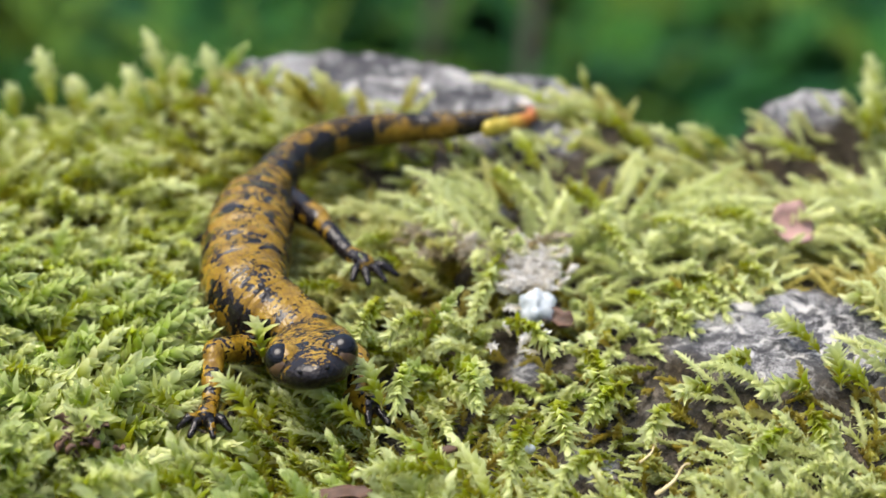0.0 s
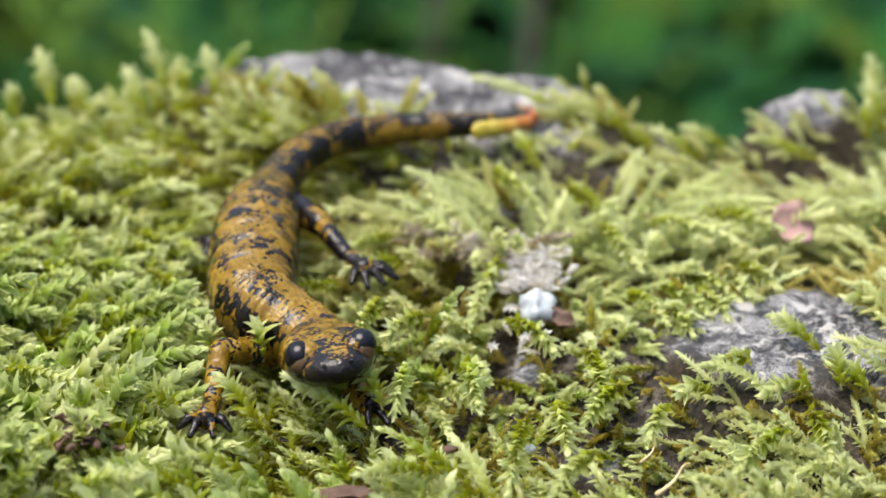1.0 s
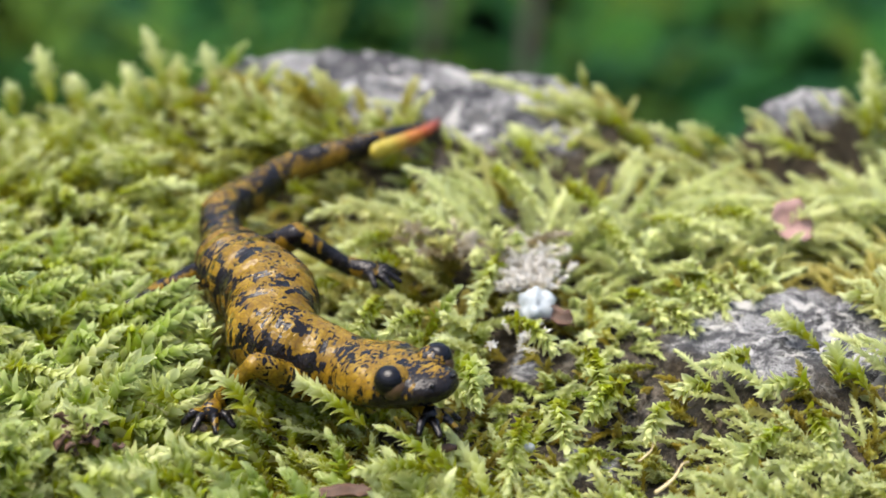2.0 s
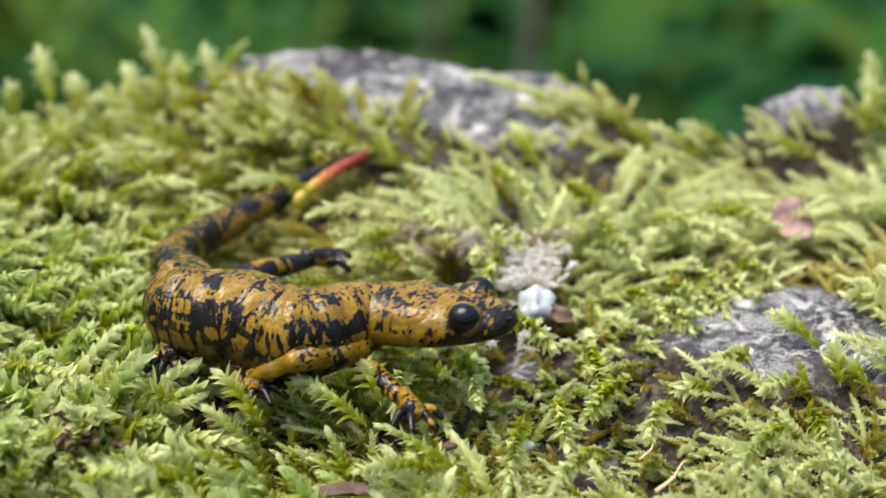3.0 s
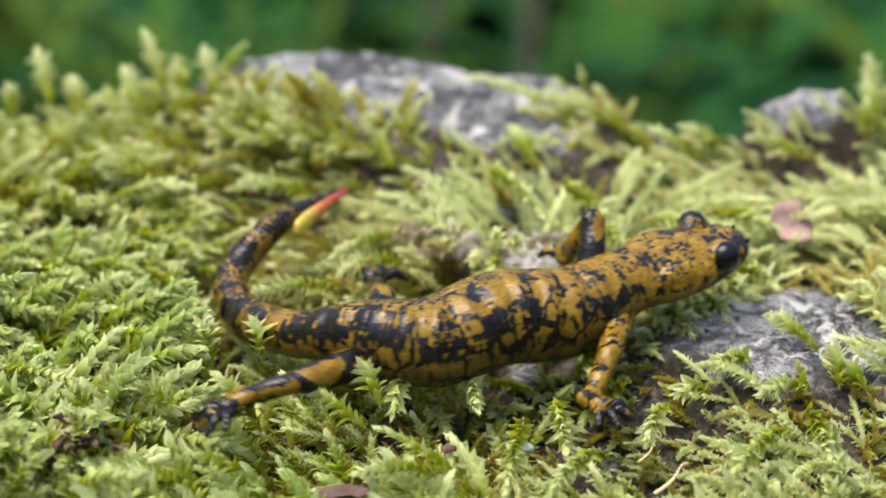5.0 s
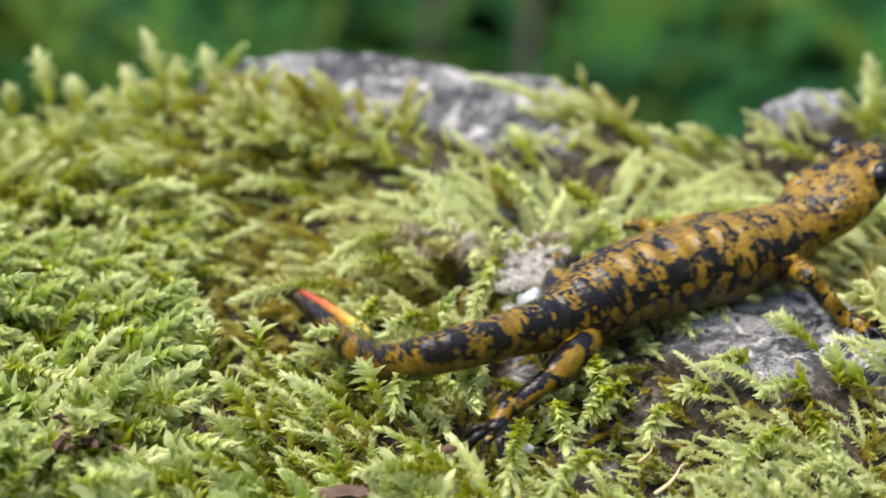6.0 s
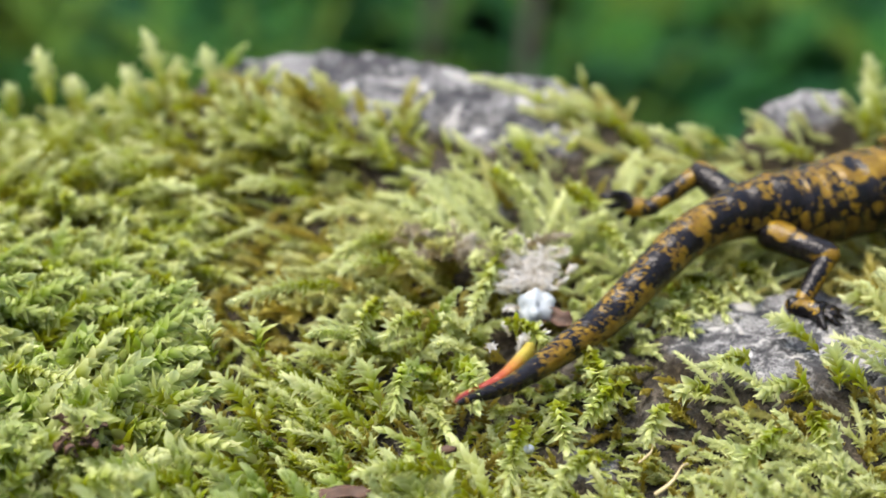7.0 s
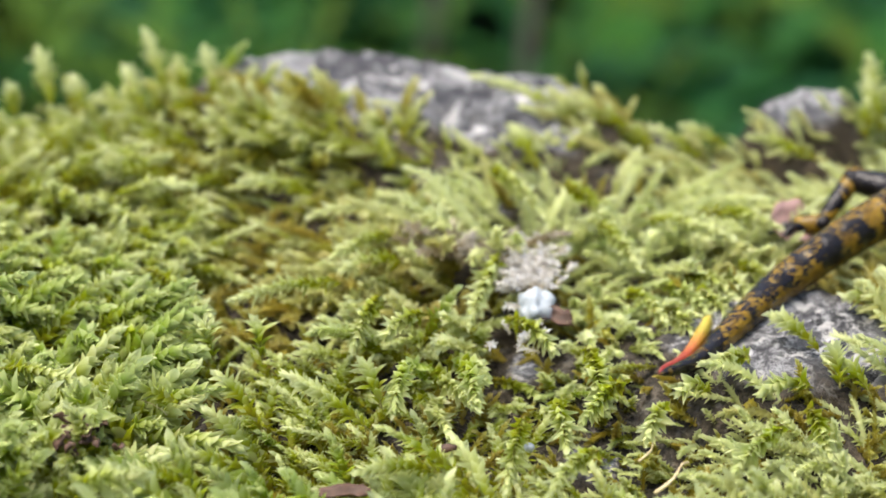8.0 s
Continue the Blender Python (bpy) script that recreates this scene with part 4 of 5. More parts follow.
def undergrowth():
    """Soft herbs and grass behind the boulder."""
    rng = random.Random(11)
    V, F, T = [], [], []

    def blade(p, d, length, width, bend, tint):
        s = d.cross(Vector((0, 0, 1)))
        s = s.normalized() if s.length > 1e-4 else Vector((1, 0, 0))
        i = len(V)
        for k in range(4):
            u = k / 3
            c = p + d * length * u + Vector((0, 0, -bend * length * u * u))
            w = width * (0.35, 1.0, 0.85, 0.06)[k]
            V.extend((c - s * w, c + s * w))
            T.extend((tint, tint))
        F.extend((i + 2 * k, i + 2 * k + 1, i + 2 * k + 3, i + 2 * k + 2) for k in range(3))

    for n in range(2600):
        x, y = rng.uniform(-1.1, 1.1), rng.uniform(0.75, 3.6)
        if n >= 900:
            a, r = rng.uniform(0, 6.2832), 0.8 + 4.4 * rng.random() ** 0.7
            x, y = math.cos(a) * r, math.sin(a) * r - 0.1
            if abs(x) < 1.1 and 0.75 < y < 3.6:
                continue
        clump = noise.noise((x * 3.2, y * 2.0, 0.0))
        if clump < -0.25:
            continue
        if -0.005 < x < 0.085 and 0.8 < y < 1.75:
            continue
        tint = 0.5 + 1.0 * noise.noise((x * 4.0, y * 1.6, 9.0))
        broad = rng.random() < 0.55
        for k in range(rng.randint(7, 13)):
            a = rng.uniform(0, 6.283)
            lift = rng.uniform(0.5, 1.6)
            d = Vector((math.cos(a), math.sin(a), lift)).normalized()
            p = Vector((x + rng.gauss(0, 0.03), y + rng.gauss(0, 0.03), -0.36 + rng.uniform(0, 0.05)))
            if broad:
                blade(p, d, rng.uniform(0.07, 0.17), rng.uniform(0.012, 0.03), rng.uniform(0.3, 0.8), min(1, max(0, tint + rng.gauss(0, 0.22))))
            else:
                blade(p, d, rng.uniform(0.12, 0.3), rng.uniform(0.003, 0.007), rng.uniform(0.2, 0.7), min(1, max(0, tint + rng.gauss(0, 0.22))))
    me = bpy.data.meshes.new("undergrowth")
    me.from_pydata([tuple(v) for v in V], [], F)
    me.attributes.new("tint", "FLOAT", "POINT").data.foreach_set("value", T)
    me.shade_smooth()
    m, nt, lk, p = material("herb_leaf")
    c = ramp(nt, lk, attribute(nt, "tint", "Fac"), (0.15, (0.006, 0.038, 0.012)), (0.45, (0.013, 0.058, 0.006)), (0.85, (0.055, 0.095, 0.010)))
    lk.new(c, p.inputs["Base Color"])
    p.inputs["Roughness"].default_value = 0.6
    p.inputs["Specular IOR Level"].default_value = 0.06
    me.materials.append(m)
    return tagged(new("undergrowth", me), "fresh green herbs and grass on the woodland floor", "undergrowth", kind="stuff")


def unseen_bush_ring():
    """Unseen bushes all round, added to close off the horizon and darken the low sky in reflections."""
    rng = random.Random(3)
    V, F = [], []
    for _ in range(5200):
        a, r = rng.uniform(0, 6.2832), rng.uniform(5.5, 8.0)
        h = rng.random() ** 0.8 * (3.6 + 1.4 * noise.noise((math.cos(a) * 3, math.sin(a) * 3, 0)))
        p = Vector((math.cos(a) * r, math.sin(a) * r, h - 0.4))
        e = Euler((rng.uniform(0, 3), rng.uniform(0, 3), rng.uniform(0, 6))).to_matrix()
        s = rng.uniform(0.12, 0.3)
        i = len(V)
        V.extend(p + e @ Vector(q) * s for q in ((-1, 0, 0), (-0.2, -0.5, 0.1), (1, 0, 0), (-0.2, 0.5, 0.1)))
        F.append((i, i + 1, i + 2, i + 3))
    me = bpy.data.meshes.new("unseen_bush_ring")
    me.from_pydata([tuple(v) for v in V], [], F)
    me.materials.append(plain("bush_leaf", (0.018, 0.045, 0.010), 0.7, (0.04, 0.085, 0.02), 3, gloss=0.1, relief=0))
    return tagged(new("unseen_bush_ring", me), "unseen dark green bushes added round the clearing to block the low sky", "bushes", kind="stuff")


far_ground()
undergrowth()
unseen_bush_ring()


# ---- shoots that stand out, each from its root over its bend to its tip ----
def part(name, bm, mat, parent, label=""):
    me = bpy.data.meshes.new(name)
    bm.to_mesh(me)
    bm.free()
    me.materials.append(mat)
    me.shade_smooth()
    ob = new(name, me)
    ob.parent = parent
    return tagged(ob, label)


STEM = plain("moss_stem", (0.16, 0.15, 0.03), 0.6, (0.26, 0.24, 0.05))
SHOOT_RNG = random.Random(21)


def moss_shoot(root, tip, arch, leaf, label, tint=0.4, spread=0.8):
    rng = SHOOT_RNG
    a, b = Vector(root), Vector(tip)
    mid = (a + b) / 2 + Vector((0, 0, arch))
    n = int((b - a).length * 1.15 / 0.0003) + 6
    path = [(a * (1 - u) ** 2 + mid * 2 * u * (1 - u) + b * u * u) - a for u in (k / n for k in range(n + 1))]
    bm = bmesh.new()
    loops = []
    for k in range(0, n + 1, 6):
        loops.append([bm.verts.new(path[k] + Vector((math.cos(t) * 0.00022, 0, math.sin(t) * 0.00022))) for t in (0.0, 1.57, 3.14, 4.71)])
    for p, q in zip(loops, loops[1:]):
        for i in range(4):
            bm.faces.new((p[i], p[(i + 1) % 4], q[(i + 1) % 4], q[i]))
    ob = part("moss_shoot", bm, STEM, None)
    ob.location = a
    V, A, F = [], [], []
    leafy(rng, path, leaf, 0.25, V, A, F, spread=spread, wide=rng.uniform(0.19, 0.25))
    leaves = moss_mesh("leaves", [(np.array([tuple(v) for v in V]), np.array(A), np.array(F))], [(0, Matrix.Identity(4), tint + rng.gauss(0, 0.08), rng.uniform(-0.1, 0.2))], MOSS)
    leaves.parent = ob
    return tagged(ob, label, "moss shoot", "moss shoots that stand out")


moss_shoot((-0.0548, 0.0603, 0.0104), (-0.0599, 0.071, 0.0199), 0.001, 0.0032, "upright soft moss frond on the crest of the boulder", 0.45)
moss_shoot((-0.0771, 0.0542, 0.0096), (-0.0811, 0.0661, 0.0173), 0.001, 0.0032, "upright soft moss frond on the crest of the boulder", 0.45)
moss_shoot((-0.0441, 0.0542, 0.0096), (-0.0475, 0.0651, 0.0181), 0.001, 0.0032, "upright soft moss frond on the crest of the boulder", 0.45)
moss_shoot((-0.0595, 0.0515, 0.0092), (-0.063, 0.0625, 0.0147), 0.001, 0.0032, "upright soft moss frond on the crest of the boulder", 0.45)
moss_shoot((-0.0512, 0.0578, 0.0091), (-0.0525, 0.0605, 0.0165), 0.001, 0.0032, "upright soft moss frond on the crest of the boulder", 0.45)
moss_shoot((0.0868, 0.0500, 0.0060), (0.0850, 0.0590, 0.0135), 0.001, 0.0032, "upright soft moss frond on the crest of the boulder", 0.50)
moss_shoot((0.0905, 0.0510, 0.0060), (0.0890, 0.0560, 0.0125), 0.001, 0.0032, "upright soft moss frond on the crest of the boulder", 0.50)
moss_shoot((0.0830, 0.0480, 0.0050), (0.0840, 0.0540, 0.0105), 0.001, 0.0032, "upright soft moss frond on the crest of the boulder", 0.50)
moss_shoot((0.0868, 0.0568, 0.0070), (0.0862, 0.0660, 0.0160), 0.001, 0.0032, "upright soft moss frond on the crest of the boulder", 0.45)
moss_shoot((-0.0248, 0.0489, 0.0089), (-0.0192, 0.0534, 0.0125), 0.001, 0.0032, "upright soft moss frond on the crest of the boulder", 0.45)
moss_shoot((-0.0708, 0.0529, 0.0094), (-0.0732, 0.0593, 0.0133), 0.001, 0.0032, "upright soft moss frond on the crest of the boulder", 0.45)
moss_shoot((-0.0842, 0.0525, 0.0083), (-0.0855, 0.0553, 0.0127), 0.001, 0.0032, "upright soft moss frond on the crest of the boulder", 0.45)
moss_shoot((-0.0401, 0.0604, 0.0095), (-0.0385, 0.0634, 0.0139), 0.001, 0.0032, "upright soft moss frond on the crest of the boulder", 0.45)
moss_shoot((0.0715, 0.0314, 0.0064), (0.06, 0.0369, 0.0092), 0.0015, 0.003, "yellow moss frond at the edge of the bare stone", 0.52)
moss_shoot((0.0182, 0.0266, 0.0057), (0.0139, 0.0372, 0.0102), 0.0015, 0.003, "yellow moss frond at the edge of the bare stone", 0.52)
moss_shoot((0.0252, 0.0515, 0.0092), (0.0075, 0.0644, 0.013), 0.0015, 0.003, "yellow moss frond at the edge of the bare stone", 0.52)
moss_shoot((0.0369, 0.0438, 0.0081), (0.0263, 0.0536, 0.0115), 0.0015, 0.003, "yellow moss frond at the edge of the bare stone", 0.52)
moss_shoot((-0.009, 0.0299, 0.0052), (-0.0142, 0.047, 0.0106), 0.0015, 0.003, "yellow moss frond at the edge of the bare stone", 0.52)
moss_shoot((-0.019, 0.0397, 0.0066), (-0.0248, 0.0496, 0.011), 0.0015, 0.003, "yellow moss frond at the edge of the bare stone", 0.52)
moss_shoot((0.0400, 0.0440, 0.0040), (0.0290, 0.0520, 0.0100), 0.0015, 0.003, "yellow moss frond at the edge of the bare stone", 0.52)
moss_shoot((0.0430, 0.0400, 0.0035), (0.0350, 0.0480, 0.0085), 0.0015, 0.003, "yellow moss frond at the edge of the bare stone", 0.52)
moss_shoot((0.0330, 0.0470, 0.0050), (0.0230, 0.0570, 0.0115), 0.0015, 0.003, "yellow moss frond at the edge of the bare stone", 0.52)
moss_shoot((0.0500, 0.0400, 0.0035), (0.0420, 0.0450, 0.0080), 0.0015, 0.003, "yellow moss frond at the edge of the bare stone", 0.52)
moss_shoot((0.0560, 0.0430, 0.0040), (0.0480, 0.0470, 0.0080), 0.0015, 0.003, "yellow moss frond at the edge of the bare stone", 0.52)
moss_shoot((-0.0027, 0.047, 0.0066), (-0.0092, 0.0454, 0.0094), 0.0015, 0.003, "yellow moss frond at the edge of the bare stone", 0.52)
moss_shoot((0.0239, -0.0383, -0.0034), (0.0261, -0.0553, -0.0068), 0.002, 0.003, "pale-tipped moss shoot arching over the cushion", 0.36)
moss_shoot((0.0109, -0.0068, 0.002), (0.0048, -0.0295, -0.0021), 0.002, 0.003, "pale-tipped moss shoot arching over the cushion", 0.36)
moss_shoot((0.011, -0.0289, -0.002), (0.018, -0.0405, -0.0027), 0.002, 0.003, "pale-tipped moss shoot arching over the cushion", 0.36)
moss_shoot((0.0183, -0.0536, -0.0065), (0.0193, -0.0661, -0.0088), 0.002, 0.003, "pale-tipped moss shoot arching over the cushion", 0.36)
moss_shoot((0.062, -0.0401, -0.0036), (0.0558, -0.0339, 0.0002), 0.002, 0.003, "pale-tipped moss shoot arching over the cushion", 0.36)
moss_shoot((0.0745, -0.0283, -0.001), (0.0695, -0.0255, 0.0004), 0.002, 0.003, "pale-tipped moss shoot arching over the cushion", 0.36)
moss_shoot((0.0639, -0.0516, -0.0052), (0.0636, -0.0468, -0.0006), 0.002, 0.003, "pale-tipped moss shoot arching over the cushion", 0.36)
moss_shoot((0.0595, -0.0516, -0.0052), (0.0522, -0.0534, -0.0045), 0.002, 0.003, "pale-tipped moss shoot arching over the cushion", 0.36)
moss_shoot((0.0579, -0.0576, -0.0062), (0.0596, -0.0688, -0.0083), 0.002, 0.003, "pale-tipped moss shoot arching over the cushion", 0.36)
moss_shoot((0.0536, -0.0629, -0.0071), (0.0443, -0.0757, -0.0089), 0.002, 0.003, "pale-tipped moss shoot arching over the cushion", 0.36)
moss_shoot((0.0355, -0.0566, -0.006), (0.0321, -0.0659, -0.0067), 0.002, 0.003, "pale-tipped moss shoot arching over the cushion", 0.36)
moss_shoot((0.043, -0.0533, -0.0055), (0.0387, -0.0551, -0.0038), 0.002, 0.003, "pale-tipped moss shoot arching over the cushion", 0.36)
moss_shoot((0.0683, -0.0533, -0.0055), (0.0653, -0.0482, -0.0027), 0.002, 0.003, "pale-tipped moss shoot arching over the cushion", 0.36)
moss_shoot((0.0298, -0.0481, -0.0057), (0.0228, -0.0598, -0.0066), 0.002, 0.003, "pale-tipped moss shoot arching over the cushion", 0.36)
moss_shoot((0.013, -0.0598, -0.0066), (0.0099, -0.0769, -0.0102), 0.002, 0.003, "pale-tipped moss shoot arching over the cushion", 0.36)
moss_shoot((0.024, -0.0702, -0.0077), (0.0171, -0.0797, -0.0089), 0.002, 0.003, "pale-tipped moss shoot arching over the cushion", 0.36)
moss_shoot((0.0507, -0.041, -0.0047), (0.0444, -0.0473, -0.0026), 0.002, 0.003, "pale-tipped moss shoot arching over the cushion", 0.36)
moss_shoot((-0.0501, -0.0586, -0.0054), (-0.0587, -0.0611, -0.0058), 0.002, 0.003, "pale-tipped moss shoot arching over the cushion", 0.36)
moss_shoot((-0.0709, -0.0491, -0.0029), (-0.0565, -0.0551, -0.0038), 0.002, 0.003, "pale-tipped moss shoot arching over the cushion", 0.36)
moss_shoot((-0.0281, -0.0638, -0.0073), (-0.0345, -0.0589, -0.0004), 0.002, 0.003, "pale-tipped moss shoot arching over the cushion", 0.36)
moss_shoot((-0.0374, -0.0428, -0.004), (-0.0389, -0.0432, 0.0019), 0.002, 0.003, "pale-tipped moss shoot arching over the cushion", 0.36)
moss_shoot((-0.0294, -0.0428, -0.004), (-0.0302, -0.0416, 0.0012), 0.002, 0.003, "pale-tipped moss shoot arching over the cushion", 0.36)
moss_shoot((-0.0118, -0.0645, -0.0064), (-0.0244, -0.0548, -0.0017), 0.002, 0.003, "pale-tipped moss shoot arching over the cushion", 0.36)
moss_shoot((-0.0096, -0.0591, -0.0054), (-0.0124, -0.0532, -0.0005), 0.002, 0.003, "pale-tipped moss shoot arching over the cushion", 0.36)
moss_shoot((-0.0415, -0.058, -0.0052), (-0.0509, -0.0574, -0.0031), 0.002, 0.003, "pale-tipped moss shoot arching over the cushion", 0.36)
moss_shoot((0, -0.0754, -0.0089), (-0.0119, -0.078, -0.0075), 0.002, 0.003, "pale-tipped moss shoot arching over the cushion", 0.36)
moss_shoot((-0.0303, -0.0746, -0.0087), (-0.042, -0.0745, -0.0066), 0.002, 0.003, "pale-tipped moss shoot arching over the cushion", 0.36)
moss_shoot((-0.0391, -0.0781, -0.0095), (-0.0475, -0.0778, -0.0084), 0.002, 0.003, "pale-tipped moss shoot arching over the cushion", 0.36)
moss_shoot((-0.0067, -0.0114, 0.0014), (-0.0163, -0.0148, 0.0019), 0.002, 0.003, "pale-tipped moss shoot arching over the cushion", 0.36)
moss_shoot((-0.0105, -0.0236, -0.0003), (-0.0146, -0.0374, -0.0032), 0.002, 0.003, "pale-tipped moss shoot arching over the cushion", 0.36)
moss_shoot((-0.0172, -0.0172, -0.0004), (-0.0341, -0.0236, -0.0003), 0.002, 0.003, "pale-tipped moss shoot arching over the cushion", 0.36)
moss_shoot((-0.0234, 0.0161, 0.0042), (-0.036, 0.0188, 0.0066), 0.002, 0.003, "pale-tipped moss shoot arching over the cushion", 0.36)
moss_shoot((-0.0085, -0.0015, 0.0028), (-0.0183, -0.0078, 0.0019), 0.002, 0.003, "pale-tipped moss shoot arching over the cushion", 0.36)
moss_shoot((-0.0023, -0.0298, -0.0012), (-0.0088, -0.0373, -0.0012), 0.002, 0.003, "pale-tipped moss shoot arching over the cushion", 0.36)
moss_shoot((0.0033, -0.0428, -0.004), (0.0054, -0.0583, -0.0043), 0.002, 0.003, "pale-tipped moss shoot arching over the cushion", 0.36)
moss_shoot((-0.0059, -0.0464, -0.0035), (-0.0075, -0.0599, -0.0046), 0.002, 0.003, "pale-tipped moss shoot arching over the cushion", 0.36)
moss_shoot((0.0371, 0.003, 0.0044), (0.0507, -0.0035, 0.0035), 0.002, 0.003, "pale-tipped moss shoot arching over the cushion", 0.36)
moss_shoot((0.0279, 0.0008, 0.0041), (0.0341, -0.012, 0.0013), 0.002, 0.003, "pale-tipped moss shoot arching over the cushion", 0.36)
moss_shoot((0.0467, 0.0072, 0.004), (0.0592, 0.0008, 0.0041), 0.002, 0.003, "pale-tipped moss shoot arching over the cushion", 0.36)
moss_shoot((0.0091, 0.0256, 0.0066), (0.0179, 0.0052, 0.0047), 0.002, 0.003, "pale-tipped moss shoot arching over the cushion", 0.36)
moss_shoot((0.0225, 0.0165, 0.0063), (0.0309, 0.0008, 0.0041), 0.002, 0.003, "pale-tipped moss shoot arching over the cushion", 0.36)
moss_shoot((-0.0631, -0.0298, -0.0012), (-0.0548, -0.0219, 0.0029), 0.002, 0.003, "pale-tipped moss shoot arching over the cushion", 0.36)
moss_shoot((-0.0733, -0.012, 0.0013), (-0.06, -0.024, 0.0006), 0.002, 0.003, "pale-tipped moss shoot arching over the cushion", 0.36)
moss_shoot((-0.0517, -0.0121, 0.0003), (-0.0393, -0.0298, -0.0012), 0.002, 0.003, "pale-tipped moss shoot arching over the cushion", 0.36)
moss_shoot((-0.0606, 0.014, 0.005), (-0.0473, 0.0165, 0.0063), 0.002, 0.003, "pale-tipped moss shoot arching over the cushion", 0.36)

moss_shoot((0.0420, -0.0080, -0.0021), (0.0500, -0.0185, -0.0016), 0.0025, 0.003, "pale-tipped moss shoot hanging over the bare stone", 0.40)
moss_shoot((0.0470, -0.0085, -0.0022), (0.0530, -0.0200, -0.0018), 0.0025, 0.003, "pale-tipped moss shoot hanging over the bare stone", 0.40)
moss_shoot((0.0380, -0.0120, -0.0027), (0.0450, -0.0250, -0.0025), 0.0025, 0.003, "pale-tipped moss shoot hanging over the bare stone", 0.40)
moss_shoot((0.0360, -0.0190, -0.0037), (0.0415, -0.0310, -0.0033), 0.0025, 0.003, "pale-tipped moss shoot hanging over the bare stone", 0.40)
moss_shoot((0.0320, -0.0150, -0.0031), (0.0375, -0.0270, -0.0028), 0.0025, 0.003, "pale-tipped moss shoot hanging over the bare stone", 0.40)
moss_shoot((0.0520, -0.0060, -0.0018), (0.0575, -0.0150, -0.0011), 0.0025, 0.003, "pale-tipped moss shoot hanging over the bare stone", 0.40)
moss_shoot((0.0440, -0.0150, -0.0031), (0.0480, -0.0260, -0.0026), 0.0025, 0.003, "pale-tipped moss shoot hanging over the bare stone", 0.40)

# ---- small things on the moss ----
def lump(name, size, seed, mat, at, label, category, turn=0, rough=0.25, group="", detail=3):
    """A small irregular stone or crumb."""
    bm = bmesh.new()
    bmesh.ops.create_icosphere(bm, subdivisions=detail, radius=1)
    for q in bm.verts:
        d = q.co.copy()
        q.co = Vector((d.x * size[0], d.y * size[1], d.z * size[2])) * (1 + rough * noise.noise(d * 1.3 + Vector((seed, 0, 0))) + rough * 0.5 * noise.noise(d * 3.5 + Vector((0, seed, 0))))
    ob = part(name, bm, mat, None)
    ob.matrix_basis = pose(*at, 0, 0, turn)
    return tagged(ob, label, category, group)


def flake(name, length, width, curl, seed, mat, m, label, category, group=""):
    """A curled, torn piece of leaf or husk with thickness."""
    bm = bmesh.new()
    nx, ny = 9, 6
    grid = {}
    for side in (0, 1):
        for i in range(nx):
            for j in range(ny):
                u, v = i / (nx - 1) * 2 - 1, j / (ny - 1) * 2 - 1
                w = math.sqrt(max(0.02, 1 - abs(u) ** 2.4)) * (1 + 0.25 * noise.noise((u * 2.5, seed, 0)))
                z = curl * (v * w) ** 2 + 0.12 * length * noise.noise((u * 1.5, v * 1.5, seed)) - side * 0.00022
                grid[side, i, j] = bm.verts.new((u * length / 2, v * w * width / 2 + 0.1 * width * noise.noise((u * 3, seed, 2)), z))
    for i in range(nx - 1):
        for j in range(ny - 1):
            bm.faces.new((grid[0, i, j], grid[0, i + 1, j], grid[0, i + 1, j + 1], grid[0, i, j + 1]))
            bm.faces.new((grid[1, i, j + 1], grid[1, i + 1, j + 1], grid[1, i + 1, j], grid[1, i, j]))
    rim = [(i, 0) for i in range(nx)] + [(nx - 1, j) for j in range(1, ny)] + [(i, ny - 1) for i in range(nx - 2, -1, -1)] + [(0, j) for j in range(ny - 2, 0, -1)]
    for p, q in zip(rim, rim[1:] + rim[:1]):
        bm.faces.new((grid[0, *q], grid[0, *p], grid[1, *p], grid[1, *q]))
    ob = part(name, bm, mat, None)
    ob.matrix_basis = m
    return tagged(ob, label, category, group)


def stalk(name, a, b, radius, mat, label, category, bend=0.001):
    a, b = Vector(a), Vector(b)
    bm = bmesh.new()
    loops = []
    side = (b - a).cross(Vector((0, 0, 1))).normalized()
    for k in range(9):
        u = k / 8
        p = (b - a) * u + Vector((0, 0, bend * 4 * u * (1 - u))) + side * bend * math.sin(u * 5)
        r = radius * (1 - 0.5 * u)
        loops.append([bm.verts.new(p + (side * math.cos(t) + Vector((0, 0, 1)) * math.sin(t)) * r) for t in np.linspace(0, 6.2832, 7)[:-1]])
    for p, q in zip(loops, loops[1:]):
        for i in range(6):
            bm.faces.new((p[i], p[(i + 1) % 6], q[(i + 1) % 6], q[i]))
    bm.faces.new(loops[0][::-1])
    bm.faces.new(loops[-1])
    ob = part(name, bm, mat, None)
    ob.location = a
    return tagged(ob, label, category)


QUARTZ = plain("pale_quartz", (0.25, 0.29, 0.31), 0.5, (0.52, 0.55, 0.56), 330, relief=0.5)
CRUST = plain("white_lichen", (0.38, 0.34, 0.28), 0.9, (0.70, 0.68, 0.63), 500, relief=0.8)
HUSK = plain("brown_husk", (0.035, 0.018, 0.010), 0.7, (0.12, 0.062, 0.036), 350, relief=0.6)
LEAF_BROWN = plain("faded_leaf", (0.24, 0.14, 0.12), 0.7, (0.36, 0.22, 0.19), 220, relief=0.5)
STRAW = plain("straw", (0.45, 0.36, 0.18), 0.6, (0.60, 0.50, 0.30), 300, relief=0.3)
